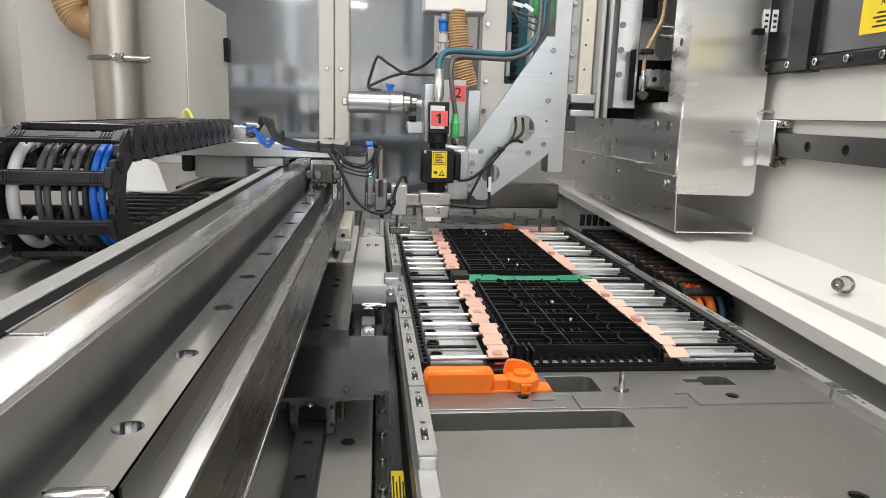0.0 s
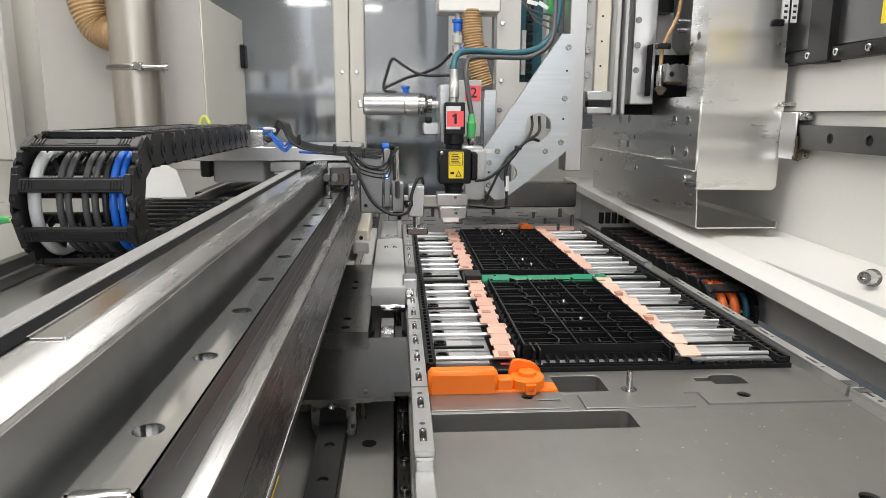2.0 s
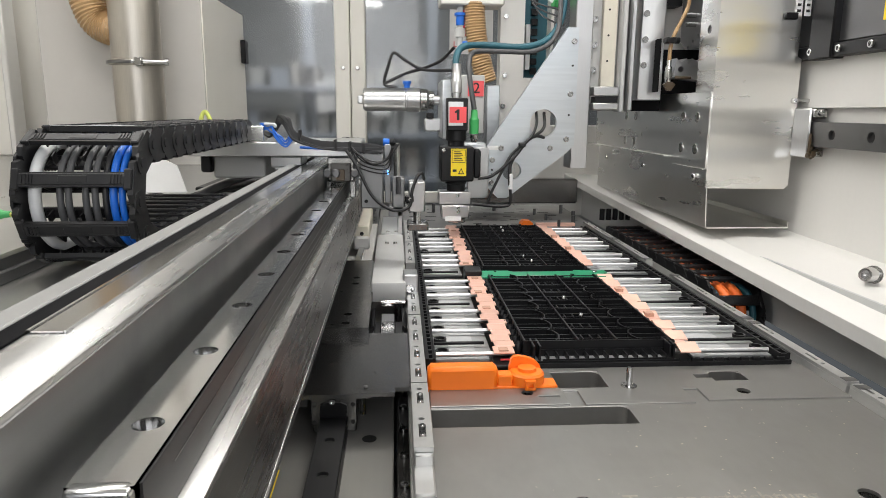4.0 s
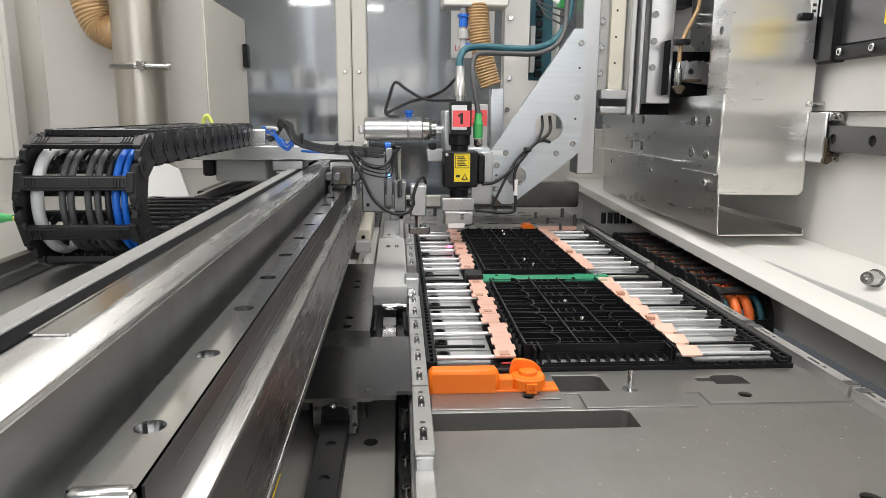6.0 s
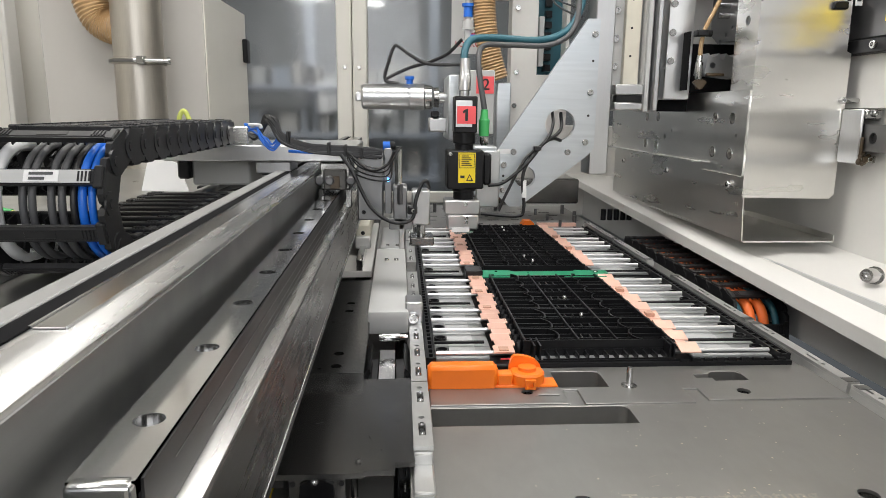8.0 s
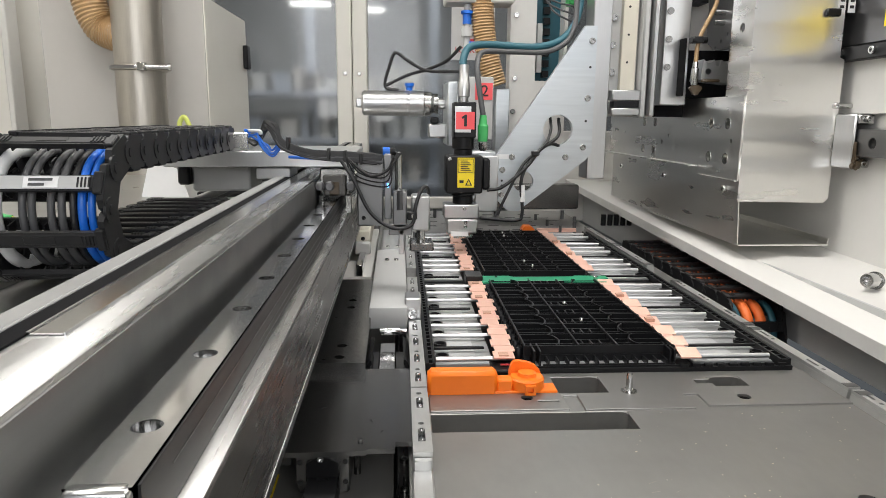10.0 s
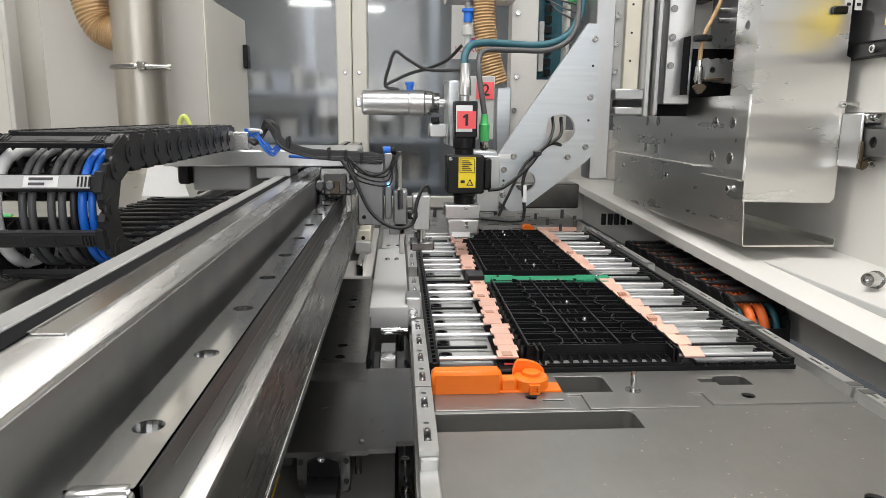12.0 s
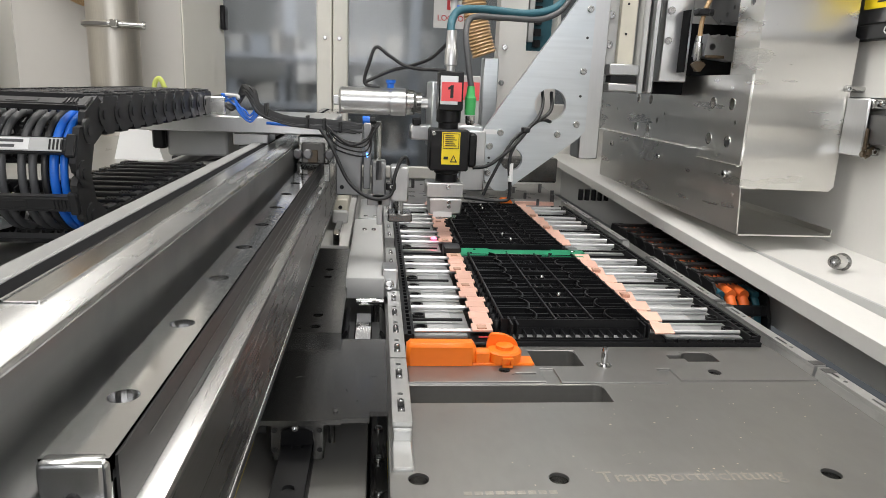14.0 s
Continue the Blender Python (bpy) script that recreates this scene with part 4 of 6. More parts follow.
    part("cover_step", B(0.125, 0.141, 0.686, 0.702, 0.8975, 0.916, 0.0015), ORANGE, cover, "", True)
    part("cover_flange", B(0.0515, 0.189, 0.684, 0.706, 0.8975, 0.9045, 0.001), ORANGE, cover, "", True)
    prof = [(0.140, 0.903), (0.140, 0.917), (0.1425, 0.9262), (0.1450, 0.9290), (0.150, 0.9296), (0.160, 0.9280), (0.168, 0.9245), (0.1735, 0.919), (0.176, 0.911), (0.176, 0.903)]
    part("cap_lid", sheet(bmesh.new(), prof, [], facing_y(0.706), 0.006), ORANGE, cover, "", True)
    part("cap_drum", turned(bmesh.new(), (0.158, 0.698, 0.9045), (0, 0, 1), [(0, 0.0185), (0.010, 0.0185), (0.012, 0.0165), (0.0125, 0.010), (0.016, 0.0095), (0.0165, 0.007)], 24), ORANGE, cover, "", True)
    bm = sheet(bmesh.new(), [(0.153, 0.903), (0.164, 0.903), (0.164, 0.913), (0.153, 0.913)], [[(0.1555, 0.9055), (0.1615, 0.9055), (0.1615, 0.9105), (0.1555, 0.9105)]], facing_y(0.676), 0.004)
    part("cap_latch", bm, ORANGE, cover)
    part("far_orange_cap", sheet(bmesh.new(), [(0.318, 0.903), (0.318, 0.918), (0.324, 0.926), (0.340, 0.926), (0.348, 0.919), (0.348, 0.903)], [], facing_y(1.63), 0.03), ORANGE, b, "orange end cap", True)
    part("far_cover", B(0.150, 0.345, 1.59, 1.62, 0.9045, 0.916, 0.002), BLACK, b)
    part("pink_edge", B(0.136, 0.156, 0.7395, 0.7415, 0.912, 0.9135), RED, b)
    part("cable_clip", B(0.126, 0.168, 0.728, 0.765, 0.9045, 0.9105, 0.002), BLACK, b, "", True)
    return b


MODULE = battery_module()

# ---- gantry on the right rail ----
G0 = (0.6, 1.3, 1.0)


def gantry():
    g = thing("gantry_carriage", "aluminium gantry carriage with folded sheet guards on a wall rail", "gantry", G0)
    # front guard sheet
    outer = [(0.6255, 1.038), (0.790, 1.036), (0.7985, 1.044), (0.7985, 1.292), (0.790, 1.296), (0.781, 2.2), (0.6255, 2.2)]
    part("front_guard", sheet(bmesh.new(), outer, [], facing_y(1.297), 0.003), SHEET, g, "bent bare aluminium guard sheet")
    part("guard_return", sheet(bmesh.new(), [(1.300, 1.2290), (1.372, 1.2290), (1.372, 2.2), (1.300, 2.2)], [circle(1.336, 1.349, 0.0085, 18)], facing_x(0.6255), 0.003), SHEET, g, "folded edge of the guard")
    # side plate with holes, facing the tray
    holes = [circle(y, z, 0.0093, 18) for y in (1.3522, 1.4214) for z in (1.1131, 1.1783)] + [circle(y, z, 0.0093, 18) for y in (1.7150, 1.7860) for z in (1.1130, 1.1787)]
    holes += [circle(1.668, 1.1333, 0.006, 12), circle(1.632, 1.1487, 0.0035, 10), circle(1.335, 1.1466, 0.0042, 12), circle(1.927, 1.1489, 0.0035, 10)]
    part("side_guard", sheet(bmesh.new(), [(1.300, 1.0762), (1.452, 1.0762), (1.457, 1.080), (1.462, 1.0900), (1.467, 1.0922), (2.06, 1.0922), (2.06, 1.2265), (1.300, 1.2285)], holes, facing_x(0.6225), 0.008), SHEET, g, "drilled aluminium side plate")
    for hy in (1.3522, 1.4214, 1.7150, 1.7860):
        for hz in (1.1131, 1.1783):
            bm = sheet(bmesh.new(), circle(hy, hz, 0.0105, 20), [circle(hy, hz, 0.0090, 20)], facing_x(0.6216), 0.0012)
            part("hole_rim", bm, POLISHED, g, "bright countersunk rim")
    part("guard_flange", B(0.6030, 0.6220, 1.467, 2.08, 1.0905, 1.0925), SHEET, g, "thin folded flange")
    part("guard_flange", B(0.6170, 0.6220, 1.300, 1.455, 1.0745, 1.0762), SHEET, g, "thin folded flange")
    part("guard_backing", B(0.66, 0.70, 1.31, 1.97, 1.06, 1.225), WHITE, g, "white plate behind the drilled holes")
    part("lower_guard", sheet(bmesh.new(), [(1.285, 0.960), (2.03, 0.966), (2.03, 1.1), (1.302, 1.1)], [circle(1.875, 1.038, 0.003, 8)], facing_x(0.6262), 0.002), SHEET, g, "folded lower guard sheet")
    bm = box(bmesh.new(), 0.6285, 0.800, 1.283, 1.75, 0.9575, 0.9600)
    box(bm, 0.7985, 0.800, 1.283, 1.75, 0.9600, 0.971)
    part("bottom_tray", bm, SHEET, g, "folded drip tray")
    part("tray_clip", B(0.648, 0.664, 1.42, 1.44, 0.9605, 0.972, 0.002), BLACK, g, "", True)
    for y, z in ((1.348, 1.0573), (1.642, 1.0575), (1.944, 1.0583)):
        bolt(g, (0.6257, y, z), (-1, 0, 0), 0.0065, 0.006, POLISHED)
    bolt(g, (0.79, 1.296, 1.212), (0, -1, 0), 0.006, 0.008, POLISHED)
    part("stud", C((0.79, 1.297, 1.212), (0.822, 1.297, 1.212), 0.0045, seg=12), STEEL, g)
    part("latch_clip", B(0.752, 0.778, 1.288, 1.297, 1.365, 1.378, 0.002), BLACK, g, "", True)
    for x in (0.774, 0.792):
        lab = part("paper_label", B(x, x + 0.013, 1.2945, 1.2952, 1.372, 1.415), LABEL_WHITE, g)
        for k in range(3):
            part("print_bar", B(x + 0.003, x + 0.010, 1.2938, 1.2944, 1.379 + 0.011 * k, 1.384 + 0.011 * k), INK, lab)
    # bearing block on the wall rail
    part("rail_block", B(0.8, 0.829, 1.24, 1.42, 1.105, 1.118, 0.002), STEEL, g, "", True)
    part("rail_block", B(0.8, 0.829, 1.24, 1.42, 1.180, 1.196, 0.002), STEEL, g, "", True)
    part("rail_block_back", B(0.772, 0.7985, 1.302, 1.42, 1.119, 1.179, 0.002), ALU, g, "", True)
    part("block_end", B(0.7935, 0.7985, 1.24, 1.2955, 1.103, 1.197, 0.002), ALU, g, "greasy pale end plate", True)
    for k in range(9):
        a = 0.8 * k
        part("grease_smear", turned(bmesh.new(), (0.803 + 0.010 * math.cos(a) * (k % 3) / 2, 1.2385, 1.122 + 0.012 * math.sin(a) - 0.001 * k), (0, -1, 0), [(0, 0.004 + 0.001 * (k % 3)), (0.002, 0.003), (0.003, 0.001)], 9), GREASE, g, "", True)
    part("grease_smear", B(0.794, 0.799, 1.2345, 1.2395, 1.118, 1.150, 0.002, 2), GREASE, g, "", True)
    part("grease_smear", B(0.801, 0.822, 1.235, 1.2395, 1.107, 1.117, 0.002, 2), GREASE, g, "brown grease on the rail seal", True)
    for z in (1.112, 1.189):
        bolt(g, (0.815, 1.239, z), (0, -1, 0), 0.0055, 0.005, STEEL)
    # vertical axis plates
    part("axis_slab", B(0.398, 0.437, 1.50, 1.56, 1.060, 2.25, 0.002), ALU, g, "", True)
    part("axis_plate", B(0.437, 0.522, 1.535, 1.57, 1.19, 2.25, 0.002), GREY, g, "", True)
    part("axis_rail", B(0.465, 0.497, 1.52, 1.534, 1.235, 2.25, 0.001), BEIGE_CARRIER, g, "", True)
    part("axis_shoe", B(0.442, 0.500, 1.49, 1.519, 1.222, 1.243, 0.002), ALU, g, "", True)
    part("axis_seal", B(0.446, 0.497, 1.492, 1.519, 1.208, 1.221), BLACK, g)
    part("axis_shoe", B(0.442, 0.500, 1.49, 1.519, 1.192, 1.207, 0.002), ALU, g, "", True)
    part("axis_profile", B(0.503, 0.516, 1.50, 1.545, 1.188, 2.25, 0.003), GREY, g, "", True)
    part("axis_profile", B(0.519, 0.532, 1.49, 1.55, 1.19, 2.25, 0.003), ALU, g, "", True)
    part("motor_plate", B(0.545, 0.600, 1.50, 1.54, 1.214, 2.25, 0.002), ALU, g, "", True)
    for z in (1.28, 1.335, 1.39, 1.45, 1.5):
        bolt(g, (0.450, 1.534, z), (0, -1, 0), 0.0075, 0.006, STEEL)
        part("slot_screw", turned(bmesh.new(), (0.555, 1.499, z + 0.01), (0, -1, 0), [(0, 0.007), (0.003, 0.007), (0.003, 0.004)], 12), SLIDE, g, "", True)
        part("dot_hole", C((0.478, 1.519, z + 0.02), (0.478, 1.5195, z + 0.02), 0.0025, seg=8), INK, g)
    # drive in the gap behind the guard
    part("drive_base", B(0.53, 0.70, 1.60, 1.66, 1.312, 2.25), WHITE, g, "white back plate of the drive")
    # black blocks give the shade in the hollows around the drive
    part("drive_well", B(0.56, 0.72, 1.56, 1.598, 1.19, 1.330), MATTE, g, "black block for the shade in the recess below the drive")
    part("drive_shade", B(0.560, 0.655, 1.55, 1.599, 1.425, 1.47), BLACK, g)
    holes = [circle(1.395 + 0.024 * k, 1.372 - 0.011 * k, 0.0042, 12) for k in range(5)]
    part("drive_plate", sheet(bmesh.new(), [(1.375, 1.325), (1.50, 1.325), (1.535, 1.345), (1.535, 2.2), (1.375, 2.2)], holes, facing_x(0.6500), 0.010), MID_ALU, g, "dark drilled drive plate")
    part("drive_post", B(0.6285, 0.640, 1.374, 1.384, 1.2295, 2.2), SHEET, g)
    saddle = [(0.603, 1.262), (0.674, 1.255), (0.674, 1.296)]
    saddle += [(0.674 - 0.004 - 0.026 * k / 8, 1.302 - 0.007 * math.sin(math.pi * k / 8)) for k in range(9)]
    saddle += [(0.640, 1.290), (0.634, 1.290)]
    saddle += [(0.630 - 0.022 * k / 8, 1.302 - 0.007 * math.sin(math.pi * k / 8)) for k in range(9)]
    part("bearing_saddle", sheet(bmesh.new(), saddle, [circle(0.6185, 1.279, 0.006, 14)], facing_y(1.445), 0.05), ALU, g, "scalloped bright bearing saddle")
    part("grease_smear", sheet(bmesh.new(), [(0.588 + 0.011 * math.cos(a) * (1 + 0.3 * math.sin(3 * a)) + 0.006, 1.243 + 0.010 * math.sin(a)) for a in (0.4 * k for k in range(15))], [], facing_y(1.44), 0.008), GREASE, g, "brown grease", True)
    part("grease_smear", B(0.604, 0.640, 1.436, 1.444, 1.258, 1.264, 0.002, 2), GREASE, g, "", True)
    part("drive_fitting", turned(bmesh.new(), (0.5915, 1.445, 1.252), (0, 0, 1), [(0, 0.0060), (0.008, 0.0075), (0.032, 0.0075), (0.034, 0.005), (0.045, 0.005)], 14), POLISHED, g, "", True)
    part("grease_hose", S([(0.5915, 1.445, 1.295), (0.5925, 1.445, 1.325), (0.600, 1.447, 1.352), (0.617, 1.45, 1.386), (0.630, 1.455, 1.42), (0.634, 1.46, 1.50)], 0.0042), BEIGE_HOSE, g, "amber hose", True)
    part("hose_clamp", B(0.577, 0.599, 1.43, 1.452, 1.332, 1.344, 0.002), BLACK, g, "", True)
    part("clamp_knob", C((0.599, 1.44, 1.338), (0.608, 1.44, 1.338), 0.0065, seg=12), BLACK, g, "", True)
    for z in (1.374, 1.393):
        part("spacer_stud", C((0.628, 1.46, z), (0.650, 1.46, z), 0.0055, seg=12), STEEL, g, "", True)
    part("dark_slot", B(0.5785, 0.5815, 1.470, 1.499, 1.232, 1.345), MATTE, g)
    # terminal plug and pale wires at the top of the column
    part("terminal_plug", B(0.372, 0.402, 1.60, 1.64, 1.425, 1.468, 0.003), GREEN, g, "green terminal plug", True)
    for k in range(3):
        part("pale_wire", S([(0.300 + 0.008 * k, 1.60, 1.475), (0.312 + 0.008 * k, 1.59, 1.440 - 0.010 * k), (0.345, 1.585, 1.425 - 0.012 * k), (0.378, 1.58, 1.415 - 0.015 * k), (0.388, 1.57, 1.38)], 0.0020, 8), GREY_CABLE, g, "", True)
    for x, z, a in ((0.326, 1.446, -14), (0.352, 1.440, -32)):
        bm = B(-0.013, 0.013, -0.001, 0.001, -0.0045, 0.0045, 0.0004)
        bmesh.ops.transform(bm, matrix=pose(x, 1.578, z, 0, -a, 0), verts=bm.verts)
        part("wire_tag", bm, LABEL_WHITE, g, "white wire tag")
    # bracket plate with lightening holes
    outer = [(0.386, 1.364), (0.396, 1.364), (0.396, 1.116), (0.382, 1.100), (0.249, 0.998), (0.228, 0.998), (0.205, 1.02), (0.199, 1.035), (0.199, 1.108), (0.372, 1.364)]
    holes = [circle(0.325, 1.162, 0.030, 32), circle(0.258, 1.058, 0.021, 26)]
    part("bracket_plate", sheet(bmesh.new(), outer, holes, facing_y(1.462), 0.014), BRACKET, g, "milled triangular aluminium bracket with round holes")
    for x, z in ((0.386, 1.335), (0.382, 1.225), (0.377, 1.128), (0.342, 1.108), (0.233, 1.108), (0.214, 1.082), (0.213, 1.032)):
        bolt(g, (x, 1.4615, z), (0, -1, 0), 0.0062, 0.005, STEEL)
    for x, z in ((0.385, 1.285), (0.381, 1.18), (0.214, 1.06), (0.214, 1.05)):
        part("pin_hole", C((x, 1.4618, z), (x, 1.4612, z), 0.0025, seg=8), INK, g)
    part("paper_label", B(0.201, 0.227, 1.4608, 1.4616, 1.104, 1.113), LABEL_WHITE, g)
    # white column, tooth belt window and cross beam behind the bracket
    part("rear_column", sheet(bmesh.new(), [(0.262, 1.13), (0.395, 1.13), (0.395, 2.25), (0.262, 2.25)], [[(0.322, 1.27), (0.388, 1.27), (0.388, 2.1), (0.322, 2.1)]], facing_y(1.70), 0.05), WHITE, g, "white painted column with a slot")
    part("belt_back", B(0.315, 0.393, 1.75, 1.76, 1.26, 2.15), TEAL, g)
    for k in range(18):
        part("belt_tooth", B(0.345, 0.360, 1.73, 1.745, 1.28 + 0.024 * k, 1.295 + 0.024 * k), BLACK, g)
    part("belt_guard", B(0.328, 0.340, 1.715, 1.73, 1.29, 1.40, 0.001), GREY, g)
    part("rear_arm", B(0.108, 0.262, 1.64, 1.72, 1.432, 2.2, 0.004), WHITE, g, "", True)
    for x, z in ((0.275, 1.415), (0.275, 1.275), (0.272, 1.20)):
        bolt(g, (x, 1.6995, z), (0, -1, 0), 0.006, 0.004, STEEL)
    part("rear_plate", B(0.226, 0.258, 1.66, 1.70, 1.10, 1.25, 0.002), BRACKET, g, "blue-grey plate", True)
    part("valve_body", turned(bmesh.new(), (0.158, 1.66, 1.33), (0, 0, 1), [(0, 0.008), (0.03, 0.008), (0.031, 0.013), (0.05, 0.013), (0.052, 0.007), (0.1, 0.007)], 14), GREY, g, "", True)
    part("valve_knob", turned(bmesh.new(), (0.158, 1.66, 1.388), (0, 0, 1), [(0, 0.010), (0.02, 0.010), (0.022, 0.014), (0.028, 0.014)], 14), BLUE, g, "", True)
    part("valve_arm", C((0.163, 1.655, 1.345), (0.198, 1.655, 1.345), 0.006, seg=12), BLUE, g, "", True)
    spiral = [(0.192 + 0.034 * (k / 29) ** 2, 1.66, 1.44 - 0.185 * k / 29) for k in range(30)]
    part("suction_hose", S(spiral, 0.024, 14, 2, 0.10), BEIGE_HOSE, g, "ribbed amber suction hose", True)
    return g


GANTRY = gantry()
setting("cross_bar", B(0.20, 0.522, 1.92, 1.97, 0.928, 0.998, 0.004), SLIDE, "dark steel cross bar at the far end of the tray", "cross bar")
setting("wall_north_panel", B(0.42, 0.83, 2.39, 2.445, 0.82, 1.14, 0.004), WHITE, "white painted far panel", "wall")


def scanner_head():
    h = thing("scanner_head", "black laser scanner head with a red number label", "scanner", (0.13, 1.42, 1.1))
    part("upper_body", B(0.110, 0.153, 1.405, 1.455, 1.146, 1.214, 0.002), BLACK, h, "", True)
    part("silver_front", B(0.112, 0.143, 1.402, 1.406, 1.157, 1.206, 0.0005), ALU, h, "", True)
    tag = part("number_label", B(0.114, 0.1495, 1.4008, 1.4018, 1.163, 1.1955), RED, h, "red number label")
    digit = [(-0.0026, -0.011), (0.0028, -0.011), (0.0028, 0.011), (-0.0010, 0.011), (-0.0075, 0.0062), (-0.0058, 0.0026), (-0.0026, 0.0048)]
    part("number", sheet(bmesh.new(), [(0.132 + u, 1.1795 + v) for u, v in digit], [], facing_y(1.4003), 0.0004), INK, tag)
    part("neck", turned(bmesh.new(), (0.131, 1.43, 1.112), (0, 0, 1), [(0, 0.018), (0.012, 0.018), (0.014, 0.022), (0.035, 0.022)], 20), BLACK, h, "", True)
    body = part("laser_body", B(0.096, 0.166, 1.392, 1.452, 1.041, 1.114, 0.003), BLACK, h, "matt black laser housing", True)
    part("side_pod", B(0.166, 0.182, 1.405, 1.445, 1.047, 1.108, 0.004), BLACK, h, "", True)
    yl = part("warning_label", B(0.117, 0.1495, 1.3908, 1.3916, 1.053, 1.110), YELLOW, body, "yellow laser warning label")
    part("label_line", sheet(bmesh.new(), [(0.119, 1.081), (0.1475, 1.081), (0.1475, 1.108), (0.119, 1.108)], [[(0.120, 1.082), (0.1465, 1.082), (0.1465, 1.107), (0.120, 1.107)]], facing_y(1.3903), 0.0004), INK, body)
    for k in range(6):
        part("print_bar", B(0.123, 0.143 - 0.003 * (k % 3), 1.3902, 1.3907, 1.0855 + 0.0035 * k, 1.087 + 0.0035 * k), INK, body)
    part("warning_triangle", sheet(bmesh.new(), [(0.132, 1.057), (0.1455, 1.057), (0.1388, 1.070)], [[(0.135, 1.0588), (0.1425, 1.0588), (0.1388, 1.067)]], facing_y(1.3903), 0.0004), INK, body)
    part("print_bar", B(0.121, 0.129, 1.3902, 1.3907, 1.062, 1.067), INK, body)
    bolt(h, (0.102, 1.3918, 1.107), (0, -1, 0), 0.0038, 0.002, STEEL)
    part("lens_ring", turned(bmesh.new(), (0.131, 1.425, 1.017), (0, 0, 1), [(0, 0.02), (0.016, 0.02), (0.018, 0.023), (0.024, 0.023)], 20), BLACK, h, "", True)
    part("optic_block", B(0.093, 0.160, 1.395, 1.45, 0.992, 1.019, 0.002), ALU, h, "", True)
    part("optic_foot", B(0.098, 0.158, 1.393, 1.445, 0.962, 0.9915, 0.003), ALU, h, "", True)
    part("nozzle_plate", B(0.112, 0.150, 1.4, 1.44, 0.952, 0.9615, 0.002), STEEL, h, "", True)
    part("nozzle_label", B(0.106, 0.140, 1.3915, 1.3925, 0.958, 0.967), LABEL_WHITE, h)
    part("nozzle_label", B(0.100, 0.126, 1.3935, 1.3945, 0.984, 0.9915), LABEL_WHITE, h)
    for x, z in ((0.132, 1.012), (0.134, 0.977), (0.134, 0.985)):
        bolt(h, (x, 1.393, z), (0, -1, 0), 0.0038, 0.003, STEEL)
    part("mount_arm", B(0.158, 0.205, 1.45, 1.475, 0.998, 1.11, 0.002), ALU, h, "", True)
    part("rear_mount", B(0.12, 0.20, 1.455, 1.50, 1.02, 1.12, 0.004), BRACKET, h, "", True)
    # plugs and cables
    part("top_plug", turned(bmesh.new(), (0.131, 1.43, 1.214), (0, 0, 1), [(0, 0.008), (0.01, 0.008), (0.011, 0.0115), (0.038, 0.0115), (0.04, 0.010), (0.07, 0.009)], 16), ALU, h, "", True)
    part("top_cable", S([(0.131, 1.43, 1.27), (0.130, 1.44, 1.295), (0.145, 1.46, 1.32), (0.19, 1.48, 1.327), (0.28, 1.49, 1.325), (0.34, 1.51, 1.345), (0.375, 1.53, 1.40), (0.385, 1.56, 1.5)], 0.0072, 12), TEAL, h, "thick teal cable", True)
    part("grey_cable", S([(0.168, 1.42, 1.19), (0.160, 1.425, 1.24), (0.157, 1.44, 1.285), (0.172, 1.465, 1.311), (0.23, 1.48, 1.314), (0.31, 1.49, 1.318), (0.36, 1.51, 1.36), (0.372, 1.54, 1.47)], 0.0055, 12), GREY_CABLE, h, "grey cable", True)
    part("green_plug", turned(bmesh.new(), (0.168, 1.42, 1.14), (0, 0, 1), [(0, 0.0095), (0.03, 0.0105), (0.033, 0.008), (0.05, 0.0065)], 16), GREEN, h, "bright green plug", True)
    part("plug_nut", turned(bmesh.new(), (0.169, 1.42, 1.122), (0, 0, 1), [(0, 0.006), (0.004, 0.009), (0.016, 0.009)], 12), STEEL, h, "", True)
    part("loop_cable", S([(0.178, 1.42, 1.045), (0.21, 1.42, 1.052), (0.255, 1.42, 1.09), (0.285, 1.43, 1.125), (0.31, 1.45, 1.135), (0.335, 1.47, 1.128)], 0.0034), RUBBER, h, "", True)
    part("loop_cable", S([(0.165, 1.42, 0.99), (0.235, 1.42, 0.985), (0.25, 1.42, 1.0), (0.247, 1.42, 1.07), (0.28, 1.43, 1.12), (0.325, 1.46, 1.15), (0.330, 1.48, 1.185)], 0.0034), RUBBER, h, "", True)
    part("loop_cable", S([(0.20, 1.42, 0.995), (0.215, 1.42, 1.03), (0.25, 1.425, 1.095), (0.29, 1.43, 1.13), (0.31, 1.46, 1.16), (0.312, 1.48, 1.19)], 0.003), RUBBER, h, "", True)
    part("cable_sleeve", C((0.2495, 1.42, 1.022), (0.2485, 1.42, 1.055), 0.005, seg=10), LABEL_WHITE, h)
    part("cable_tie", B(0.265, 0.280, 1.415, 1.43, 1.112, 1.122, 0.002), RUBBER, h)
    return h


HEAD = scanner_head()


